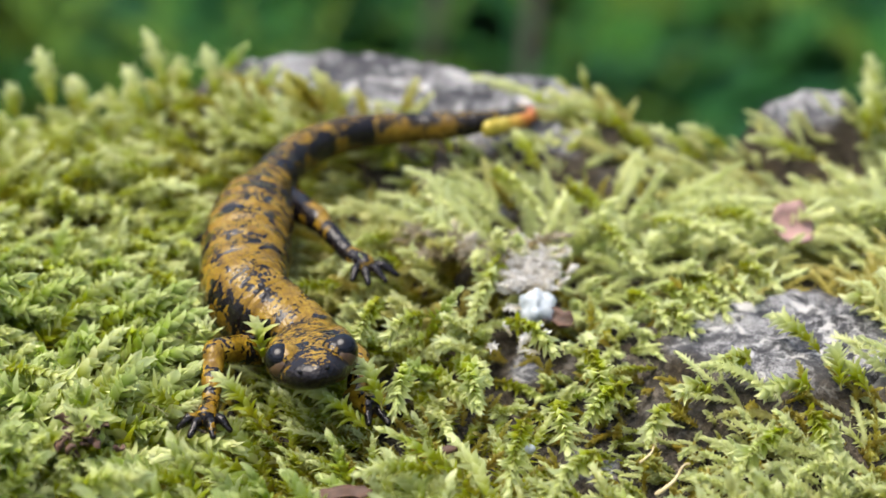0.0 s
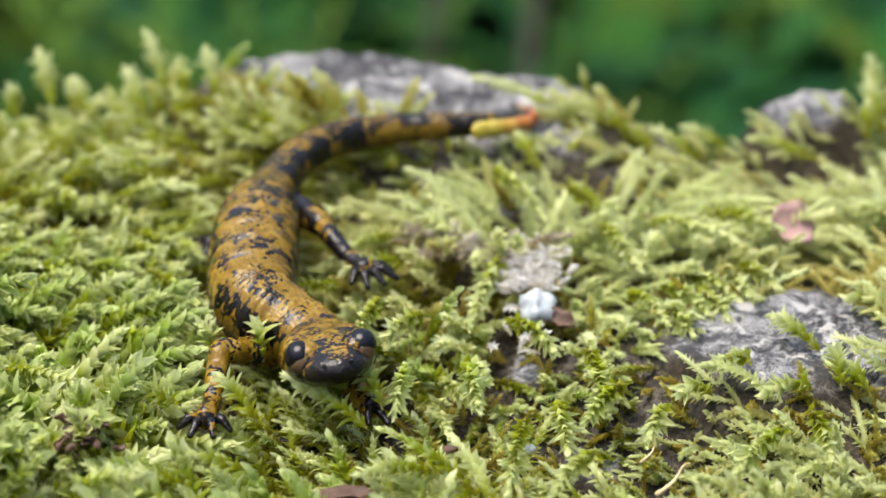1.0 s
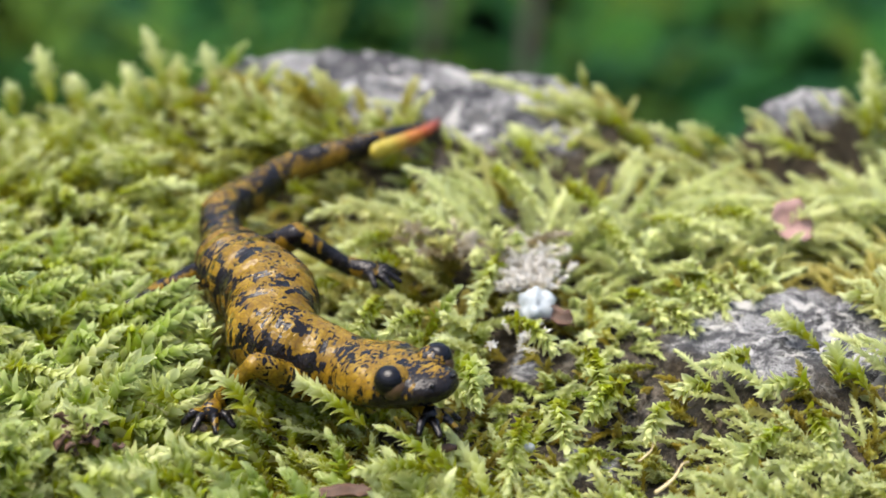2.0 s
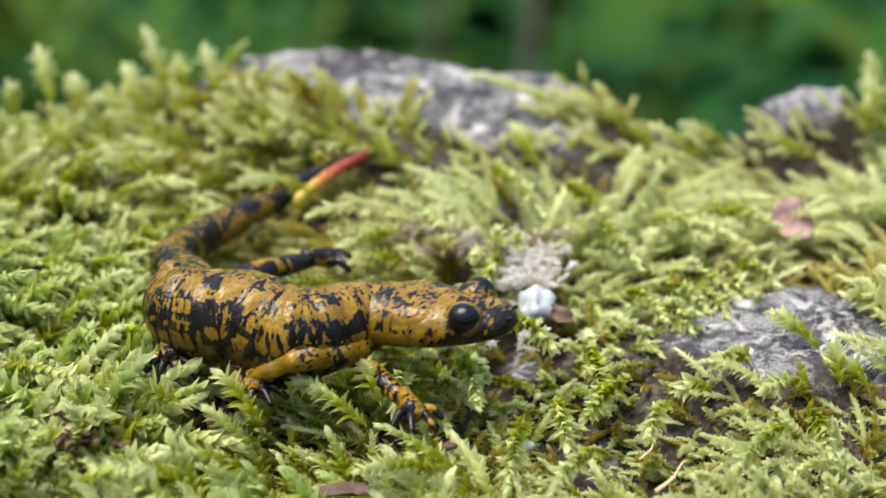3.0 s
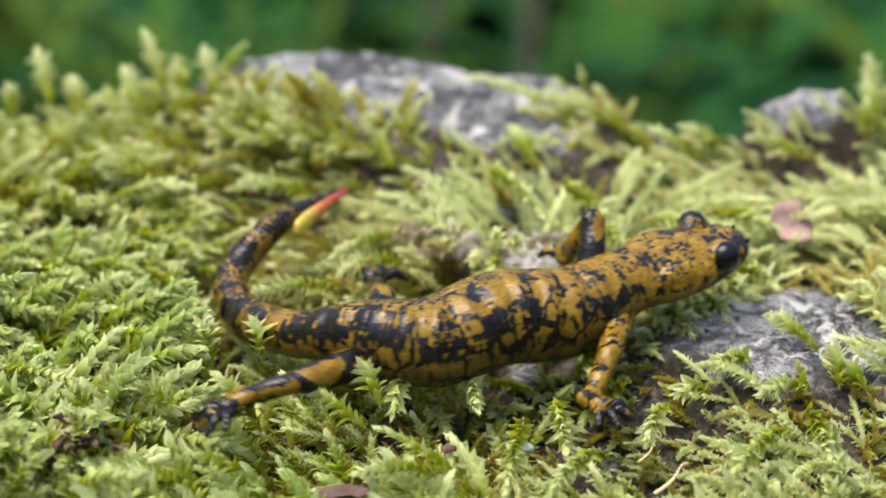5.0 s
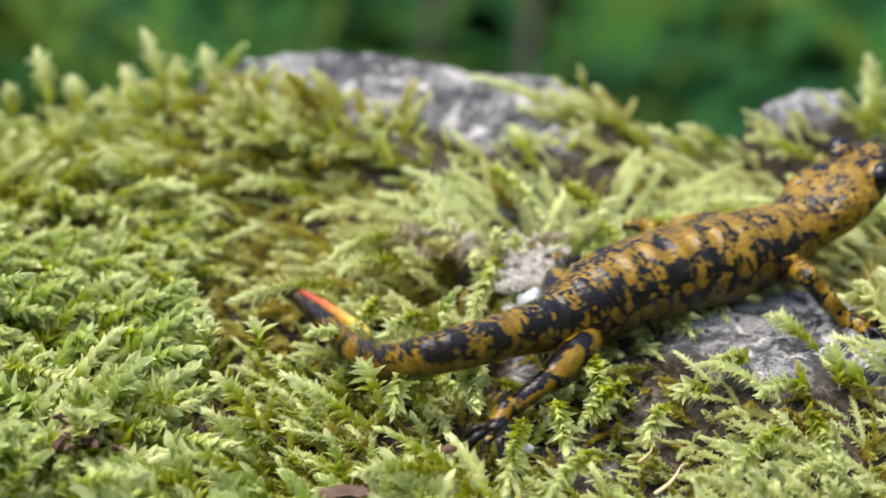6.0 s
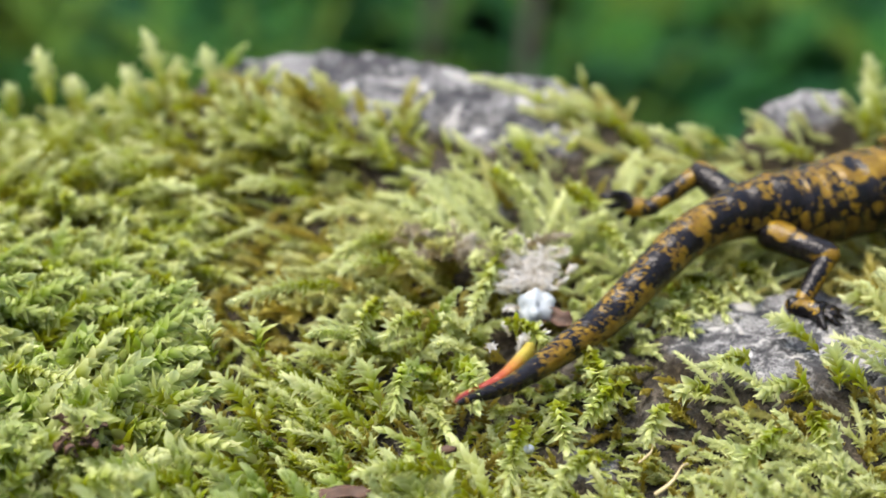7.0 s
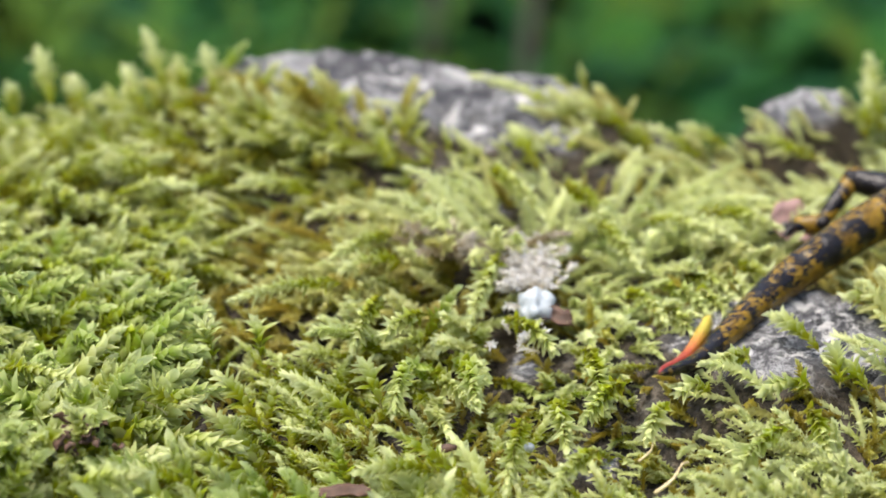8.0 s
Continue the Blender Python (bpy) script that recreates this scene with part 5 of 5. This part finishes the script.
BLEACHED = moss_leaf("bleached_moss", (0.72, 0.69, 0.63), (0.82, 0.80, 0.76), (0.48, 0.42, 0.28), (0.27, 0.20, 0.07), 0.4, (0.66, 0.64, 0.60))
BARK = plain("dull_bark", (0.045, 0.045, 0.03), 0.9, (0.09, 0.085, 0.06), 40, relief=0.4)


def small_things():
    rng = random.Random(8)
    on = lambda x, y, dz=0.0: (x, y, max(stone(x, y)[0], top(x, y) - 0.004) + dz)
    lump("quartz_pebble", (0.0031, 0.0034, 0.0030), 1.0, QUARTZ, on(0.0158, -0.0215, 0.0042), "pale blue-white quartz pebble lodged in the moss", "pebble", rough=0.5)
    for k in range(3):
        x, y = 0.0140 + rng.gauss(0, 0.0026), -0.0120 + rng.gauss(0, 0.0060)
        flake("lichen_crust", rng.uniform(0.003, 0.0055), rng.uniform(0.002, 0.0036), rng.uniform(-0.0006, 0.001), rng.uniform(0, 90), CRUST,
              pose(*on(x, y, 0.0030 + rng.uniform(-0.001, 0.001)), 18 + rng.gauss(0, 12), rng.gauss(0, 12), rng.uniform(0, 360)), "chalky white flake of lichen in the moss", "lichen", "lichen flakes by the pebble")
    dead = [shoot(rng, rng.uniform(0.006, 0.010), 0.0022, rng.uniform(0.2, 0.8), rng.uniform(0.3, 1.2), step=0.0003, wide=0.22) for _ in range(4)]
    places = []
    for k in range(150):
        x, y = 0.0152 + rng.gauss(0, 0.0021), -0.0135 + rng.gauss(0, 0.0056)
        if k > 140:
            x, y = 0.0118 + rng.gauss(0, 0.0022), -0.0350 + rng.gauss(0, 0.0035)
        if math.hypot(x - 0.0156, y + 0.0215) < 0.0030:
            continue
        places.append((rng.randrange(4), pose(*on(x, y, 0.0052), 0, 0, rng.uniform(0, 360)) @ Matrix.Scale(rng.uniform(0.35, 0.6), 4), rng.random() * 0.7, rng.gauss(0, 0.1)))
    for k in range(24):
        x, y = 0.0042 + rng.gauss(0, 0.0045), -0.0030 + rng.gauss(0, 0.0042)
        places.append((rng.randrange(4), pose(*on(x, y, 0.0040), 0, 0, rng.uniform(0, 360)) @ Matrix.Scale(rng.uniform(0.7, 1.2), 4), rng.uniform(0.86, 1.0), rng.gauss(0, 0.1)))
    tagged(moss_mesh("bleached_moss", dead, places, BLEACHED), "dead bleached moss, chalky white to tan, round the pebble", "moss", kind="stuff")
    lump("white_grit", (0.0009, 0.0008, 0.0008), 4.0, QUARTZ, on(0.0136, -0.0635, 0.0030), "tiny white grit grain on dark soil", "grit", detail=2)
    for k in range(40):
        x, y = -0.0555 + rng.gauss(0, 0.0023), -0.0712 + rng.gauss(0, 0.0024)
        flake("husk", rng.uniform(0.0012, 0.0028), rng.uniform(0.0009, 0.0019), rng.uniform(0.0003, 0.001), rng.uniform(0, 90), HUSK,
              pose(*on(x, y, 0.0094 + 0.0022 * rng.random()), rng.gauss(0, 25), rng.gauss(0, 25), rng.uniform(0, 360)), "small curled reddish-brown husk lying in the moss", "husk", "husks in the moss")
    flake("leaf_fragment", 0.0085, 0.0082, 0.002, 3.0, LEAF_BROWN, pose(*on(0.0632, 0.0055, 0.0058), 52, 8, 15), "faded pinkish-brown scrap of dead leaf stuck in moss", "leaf")
    flake("dead_leaf", 0.0085, 0.0035, 0.001, 7.0, HUSK, pose(*on(-0.0150, -0.0762, 0.0040), 15, 0, 8), "dark red-brown scrap of dead leaf", "leaf")
    flake("dead_leaf", 0.0065, 0.0035, 0.0015, 17.0, HUSK, pose(*on(0.0195, -0.0240, 0.0030), 25, 10, -20), "dark brown torn scrap of leaf below the pebble", "leaf")
    flake("dead_leaf", 0.0060, 0.0030, 0.0012, 27.0, HUSK, pose(*on(-0.0655, -0.0735, 0.0030), 20, 10, 40), "dark brown torn scrap of leaf in the moss", "leaf")
    lump("seed", (0.0016, 0.0008, 0.0007), 9.0, HUSK, on(0.0008, -0.0655, 0.0042), "small dark brown seed on the moss", "seed", 15, 0.2, detail=2)
    stalk("straw", on(0.0325, -0.0755, 0.0035), on(0.0385, -0.0715, 0.0055), 0.00035, STRAW, "short dry straw stalk lying across the moss", "straw")
    stalk("straw", on(0.0305, -0.0685, 0.0040), on(0.0340, -0.0650, 0.0055), 0.00022, STRAW, "thin pale dry stalk", "straw")
    stalk("straw", on(-0.0520, -0.0545, 0.0075), on(-0.0440, -0.0600, 0.0060), 0.00012, STRAW, "hair-thin pale dry stalk", "straw")
    for x, y, r, lean in ((-0.012, 1.15, 0.007, 0.01), (0.040, 1.05, 0.007, 0.06)):
        stalk("sapling_stem", (x, y, -0.38), (x + lean, y + 0.05, 0.5), r, BARK, "dull grey-brown sapling stem among the herbs", "sapling", 0.01)


small_things()


# ---- the salamander ----
def along(table, s):
    return float(np.interp(s, [a for a, _ in table], [b for _, b in table]))


# centimetres from the snout: half width, half height
WIDTH = [(0, 0.0), (0.03, 0.17), (0.12, 0.34), (0.3, 0.48), (0.6, 0.60), (1.0, 0.70), (1.4, 0.75), (1.8, 0.74), (2.2, 0.64), (2.5, 0.59), (3.2, 0.68), (4.0, 0.75),
         (5.2, 0.79), (6.2, 0.75), (6.8, 0.65), (7.2, 0.54), (7.7, 0.43), (8.3, 0.37), (9.5, 0.335), (11, 0.29), (12.5, 0.225), (13.2, 0.18), (14.0, 0.12), (14.7, 0.07), (15, 0.0)]
HEIGHT = [(0, 0.0), (0.03, 0.12), (0.12, 0.21), (0.3, 0.28), (0.6, 0.36), (1.0, 0.43), (1.4, 0.47), (1.8, 0.49), (2.2, 0.51), (2.6, 0.57), (3.2, 0.68), (4.0, 0.765),
          (5.2, 0.765), (6.2, 0.73), (6.8, 0.67), (7.2, 0.58), (7.7, 0.475), (8.3, 0.41), (9.5, 0.365), (11, 0.315), (12.5, 0.24), (13.2, 0.19), (14.0, 0.125), (14.7, 0.07), (15, 0.0)]


def section(s, a):
    """A point of the skin, round the axis at s centimetres; in metres."""
    w, h = along(WIDTH, s), along(HEIGHT, s)
    c, q = math.cos(a), math.sin(a)
    x = w * math.copysign(abs(c) ** 0.92, c)
    z = h * math.copysign(abs(q) ** 0.95, q)
    if s < 2.4:
        z *= 0.82 if q < 0 else 1.0
    return x * 0.01, z * 0.01


def tube(s0, s1, middle, rings, shrink=(False, False), sides=28):
    """A closed piece of the trunk between s0 and s1, in its own space: y towards the snout, z up."""
    bm = bmesh.new()
    lay = bm.verts.layers.float_vector.new("rest")
    loops = []
    for k in range(rings):
        s = s0 + (s1 - s0) * k / (rings - 1)
        f = 1.0
        if (k == 0 and shrink[0]) or (k == rings - 1 and shrink[1]):
            f = 0.9
        elif (k == 1 and shrink[0]) or (k == rings - 2 and shrink[1]):
            f = 0.985
        loop = []
        for i in range(sides):
            a = 2 * math.pi * i / sides
            x, z = section(max(0.004, min(14.996, s)), a)
            q = bm.verts.new((x * f, (middle - s) * 0.01, z * f))
            q[lay] = (x, s * 0.01, z)
            loop.append(q)
        loops.append(loop)
    for a, b in zip(loops, loops[1:]):
        for i in range(sides):
            bm.faces.new((a[i], a[(i + 1) % sides], b[(i + 1) % sides], b[i]))
    bm.faces.new(loops[0][::-1])
    bm.faces.new(loops[-1])
    bmesh.ops.recalc_face_normals(bm, faces=bm.faces)
    return bm


def ball(r, sx, sy, sz, at, rest_s=None, seg=16):
    bm = bmesh.new()
    bmesh.ops.create_uvsphere(bm, u_segments=seg, v_segments=seg * 2 // 3, radius=1)
    lay = bm.verts.layers.float_vector.new("rest")
    for q in bm.verts:
        q.co = Vector((q.co.x * r * sx + at[0], q.co.y * r * sy + at[1], q.co.z * r * sz + at[2]))
        if rest_s is not None:
            q[lay] = (q.co.x, rest_s * 0.01 - q.co.y, q.co.z)
    return bm


def limb(points, radii, seed, sides=12, stretch=0.05):
    """A tapering limb along points, rounded at both ends, with its own stretch of the skin's pattern."""
    bm = bmesh.new()
    lay = bm.verts.layers.float_vector.new("rest")
    pts, rad = [], []
    n = 10
    for k in range(n + 1):
        u = k / n * (len(points) - 1)
        i = min(int(u), len(points) - 2)
        p = Vector(points[i]).lerp(Vector(points[i + 1]), u - i)
        r = radii[i] + (radii[i + 1] - radii[i]) * (u - i)
        pts.append(p)
        rad.append(r)
    d0, d1 = (pts[1] - pts[0]).normalized(), (pts[-1] - pts[-2]).normalized()
    pts = [pts[0] - d0 * rad[0] * 0.85, pts[0] - d0 * rad[0] * 0.5] + pts + [pts[-1] + d1 * rad[-1] * 0.5, pts[-1] + d1 * rad[-1] * 0.85]
    rad = [rad[0] * 0.35, rad[0] * 0.85] + rad + [rad[-1] * 0.85, rad[-1] * 0.35]
    loops = []
    for k, (p, r) in enumerate(zip(pts, rad)):
        d = (pts[min(k + 1, len(pts) - 1)] - pts[max(k - 1, 0)]).normalized()
        s = d.cross(Vector((0.1, 0.2, 1))).normalized()
        t = s.cross(d)
        loop = []
        for i in range(sides):
            a = 2 * math.pi * i / sides
            q = bm.verts.new(p + (s * math.cos(a) + t * math.sin(a)) * r)
            q[lay] = (q.co.x + seed, stretch + q.co.y * 0.8, q.co.z + 0.0065)
            loop.append(q)
        loops.append(loop)
    for a, b in zip(loops, loops[1:]):
        for i in range(sides):
            bm.faces.new((a[i], a[(i + 1) % sides], b[(i + 1) % sides], b[i]))
    bm.faces.new(loops[0])
    bm.faces.new(loops[-1])
    bmesh.ops.recalc_face_normals(bm, faces=bm.faces)
    return bm


PIECES = []  # the trunk's rigid pieces: object, place along the axis in centimetres
LEGS = {}
UPPER, LOWER = 0.0112, 0.0116


def salamander():
    root = tagged(new("salamander"), "ochre and black blotched salamander with moist skin walking over moss", "salamander")
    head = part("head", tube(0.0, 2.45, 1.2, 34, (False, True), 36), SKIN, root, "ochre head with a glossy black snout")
    PIECES.append((head, 1.2))
    for side in (-1, 1):
        part("eyelid", ball(0.0028, 0.95, 1.15, 0.95, (side * 0.0039, 0.0041, 0.0021), 1.6), SKIN, head)
        part("lower_eyelid", ball(0.0023, 0.95, 1.02, 0.95, (side * 0.0048, 0.0051, 0.0015), 1.6), LID, head, "pale ochre fold below the eye")
        part("eye", ball(0.0026, 0.94, 1.03, 0.98, (side * 0.0050, 0.0045, 0.0024), None, 24), EYE_BLACK, head, "bulging glossy black eye")
        part("parotoid_gland", ball(0.0048, 0.6, 1.25, 0.6, (side * 0.0042, -0.0048, 0.0015), 1.2), SKIN, head)
        part("nostril", ball(0.0004, 1, 1, 1, (side * 0.0022, 0.0112, 0.0014), None, 8), EYE_BLACK, head)
    s = 2.2
    while s < 14.6:
        step = 0.36 if s < 8 else 0.42
        e = min(15.0, s + step)
        if 15 - e < 0.25:
            e = 15.0
        over = 0.2 if s < 12 else 0.28
        name = "body_segment" if s < 7.7 else "tail_segment"
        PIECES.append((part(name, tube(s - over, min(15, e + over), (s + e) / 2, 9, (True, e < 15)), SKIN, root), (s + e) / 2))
        s = e
    # the loose strip on the tail's left side, free at its front end
    for first in (12.66, 12.95, 13.24, 13.53, 13.82, 14.11, 14.4):
        bm = bmesh.new()
        lay = bm.verts.layers.float_vector.new("rest")
        n, sides, mid = 5, 10, first + 0.15
        loops = []
        for k in range(n):
            s = first - 0.1 + 0.5 * k / (n - 1)
            u = min(1, max(0, (s - 12.56) / 2.5))
            w, h = 0.0010 * (0.75 + 0.6 * math.sin(math.pi * min(1, u + 0.12))) * (1 - 0.6 * u), 0.0020 * (0.9 - 0.6 * u)
            if first == 12.66 and k == 0 or first == 14.4 and k == n - 1:
                w, h = w * 0.5, h * 0.6
            off = 0.0026 * (1 - u) ** 1.4 + along(WIDTH, min(14.9, s)) * 0.0095
            loop = []
            for i in range(sides):
                q = bm.verts.new((-off + math.cos(6.2832 * i / sides) * w, (mid - s) * 0.01, math.sin(6.2832 * i / sides) * h))
                q[lay] = (q.co.x, (13.75 - s) * 0.0150, q.co.z)
                loop.append(q)
            loops.append(loop)
        for a, b in zip(loops, loops[1:]):
            for i in range(sides):
                bm.faces.new((a[i], a[(i + 1) % sides], b[(i + 1) % sides], b[i]))
        bm.faces.new(loops[0][::-1])
        bm.faces.new(loops[-1])
        bmesh.ops.recalc_face_normals(bm, faces=bm.faces)
        PIECES.append((part("tail_flap", bm, FLAP, root, "raised strip of yellow to red skin"), mid))
    for k, leg in enumerate(("front_right", "front_left", "hind_right", "hind_left")):
        front, side = leg.startswith("front"), 1 if leg.endswith("right") else -1
        up = part("upper_leg", limb([(0, 0, 0), (0, UPPER, 0)], [0.0030, 0.0019 if front else 0.0023], 0.03 * k, stretch=0.112 if leg == "front_left" else 0.05 if front else 0.092), SKIN, root)
        low = part("lower_leg", limb([(0, 0, 0), (0, LOWER * 0.6, 0), (0, LOWER, 0)], [0.0019, 0.0017, 0.0014], 0.03 * k + 0.011, stretch=0.052 if front else 0.096), SKIN, root)
        foot = part("foot", limb([(0, -0.001, 0.0006), (0, 0.0032, 0.0002)], [0.0015, 0.0019], 0.03 * k + 0.02, stretch=0.060 if front else 0.128), SKIN, root)
        n = 4 if front else 5
        for i in range(n):
            a = radians(-52 + 104 * i / (n - 1))
            reach = (0.0050 if front else 0.0062) if 0 < i < n - 1 else (0.0040 if front else 0.0045)
            d = Vector((math.sin(a), math.cos(a), 0))
            base = Vector((0, 0.0025, 0)) + Vector((math.sin(a) * 0.0012, 0, 0))
            part("toe", limb([base, base + d * reach * 0.55 + Vector((0, 0, 0.0006)), base + d * reach + Vector((0, 0, -0.0006))], [0.0009, 0.0008, 0.0005] if front else [0.0009, 0.0008, 0.0005], 0.03 * k + 0.004 * i, 8, 0.130 if front else 0.136), SKIN, foot)
        LEGS[leg] = (up, low, foot, front, side)
    return root


ANIMAL = salamander()


def curve(nodes, s):
    """Place and forward direction on the axis at s centimetres."""
    n = len(nodes)
    u = min(max(s / 15.0 * (n - 1), 0), n - 1 - 1e-6)
    i = int(u)
    f = u - i
    get = lambda j: nodes[j] if 0 <= j < n else (2 * nodes[0] - nodes[1] if j < 0 else 2 * nodes[-1] - nodes[-2])
    a, b, c, d = get(i - 1), get(i), get(i + 1), get(i + 2)
    p = 0.5 * (2 * b + (c - a) * f + (2 * a - 5 * b + 4 * c - d) * f * f + (3 * b - a - 3 * c + d) * f ** 3)
    t = 0.5 * ((c - a) + 2 * (2 * a - 5 * b + 4 * c - d) * f + 3 * (3 * b - a - 3 * c + d) * f * f)
    return p, -t.normalized()


def axes(origin, forward, up=Vector((0, 0, 1))):
    x = forward.cross(up).normalized()
    z = x.cross(forward)
    m = Matrix((x, forward, z)).transposed().to_4x4()
    m.translation = origin
    return m


def lean(t, s):
    """Degrees by which the head and neck lean to the right, most while the animal climbs across the slope."""
    return float(np.interp(t, [0, 1.7, 2.8, 3.5, 3.8, 4.5, 6.2, 7.0], [7, 7, 5, 4, 12, 14, 15, 0])) * max(0, 1 - max(0, s - 1.2) / 3.0)


def piece_pose(nodes, s, t=0.0):
    if s < 2:
        a, b = curve(nodes, 0.0)[0], curve(nodes, 2.4)[0]
        return axes(a.lerp(b, 0.5), (a - b).normalized()) @ pose(0, 0, 0, 0, lean(t, s), 0)
    p, d = curve(nodes, s)
    return axes(p, d) @ pose(0, 0, 0, 0, lean(t, s), 0)


def foot_at(leg, t):
    rows = FEET[leg]
    for (t0, a), (t1, b) in zip(rows, rows[1:]):
        if t <= t1:
            return a.lerp(b, max(0, (t - t0) / (t1 - t0)))
    return rows[-1][1]


def leg_poses(leg, t):
    up, low, foot, front, side = LEGS[leg]
    body = piece_pose(SPINE[t], (3.05 if side > 0 else 2.8) if front else 7.35, t)
    hip = body @ Vector((side * (0.0046 if front else 0.0040), 0, -0.0026 if front and side > 0 else -0.0036 if side > 0 else -0.0012))
    goal = foot_at(leg, t)
    d = goal - hip
    reach = UPPER + LOWER
    if d.length > reach * 0.985:
        d *= reach * 0.985 / d.length
    if d.length < 0.006:
        d *= 0.006 / d.length
    ankle = hip + d
    x = (UPPER ** 2 - LOWER ** 2 + d.length_squared) / (2 * d.length)
    h = math.sqrt(max(0, UPPER ** 2 - x * x))
    out = body.to_3x3() @ (Vector((0.7, -0.45, 0.55)) if side > 0 else Vector((-0.7, -0.6, 0.1)).lerp(Vector((-0.35, 0.55, 0.8)), float(np.interp(t, [4.0, 4.3], [0, 1])))) if front else body.to_3x3() @ (Vector((-0.4, 0.5, 0.7)).lerp(Vector((-0.1, 0.9, -0.1)), float(np.interp(t, [7.0, 7.2, 7.7, 8.0], [0, 1, 1, 0.3]))) if side < 0 else Vector((0.0, 0.8, -0.25)).lerp(Vector((0.45, 0.75, 0.35)), float(np.interp(t, [3.6, 4.0], [0, 1]))))
    if leg == "hind_right":
        out = out.lerp(Vector((0, 0, -1)), float(np.interp(t, [1.0, 1.6], [1, 0])))
        out = out.lerp(Vector((0.1, 0.3, 0.9)), float(np.interp(t, [1.7, 2.4, 3.5, 3.8, 4.0, 4.2, 4.5], [0, 1, 1, 0.46, 0.25, 0.16, 0])))
    dn = d.normalized()
    out = (out - dn * out.dot(dn)).normalized()
    knee = hip + dn * x + out * h
    turn = body.to_3x3()
    heading = Vector((d.x, d.y, 0)).normalized() * (0.5 if front else 0.9) + turn @ Vector((side * 0.5, 0.55 if front else 0.2, 0))
    if leg == "front_left":
        heading = heading.lerp(Vector((0.35, -0.9, 0)), float(np.interp(t, [1.6, 2.2, 3.6, 4.0], [0, 1, 1, 0])))
    tip = -0.12
    if leg == "hind_right":
        clock = [1.7, 2.8, 4.2, 4.5, 4.7, 5.6, 6.2, 6.4, 6.6, 6.8]
        want = Vector((float(np.interp(t, clock, [0, 0.3, 0.2, -0.6, -1, -0.4, -0.5, -0.6, 0.4, 1])), float(np.interp(t, clock, [-1, -0.9, -0.9, -0.6, -0.1, -0.9, -0.9, -0.8, -0.7, -0.25])), 0))
        held = float(np.interp(t, clock[:2], [0, 1]))
        heading = heading.lerp(want, held)
        tip -= held * float(np.interp(t, clock, [0.4, 0.45, 0.45, 0.3, 0.1, 0.5, 0.4, 0.4, 0.2, 0]))
    heading.z = tip * math.hypot(heading.x, heading.y)
    toes = axes(ankle, heading.normalized())
    if leg == "hind_left":
        toes = toes @ pose(0, 0, 0, 0, float(np.interp(t, [6.5, 6.8, 7.0, 7.2], [0, 45, 55, 0])), 0)
    bend = Vector((0.13, 0.21, 1))
    return axes(hip, (knee - hip).normalized(), bend), axes(knee, (ankle - knee).normalized(), bend), toes


# ---- movement ----
def motions():
    where = {t: Vector((*curve(SPINE[t], 5.0)[0].xy, 0)) for t in TIMES}
    for t in TIMES:
        where[t].z = top(*where[t].xy)
    walk(ANIMAL, [(t, Matrix.Translation(where[t])) for t in TIMES])
    back = {t: Matrix.Translation(-where[t]) for t in TIMES}
    for ob, s in PIECES:
        walk(ob, [(t, back[t] @ piece_pose(SPINE[t], s, t)) for t in TIMES])
    for leg in LEGS:
        rows = {t: leg_poses(leg, t) for t in TIMES}
        for k in range(3):
            walk(LEGS[leg][k], [(t, back[t] @ rows[t][k]) for t in TIMES])


motions()
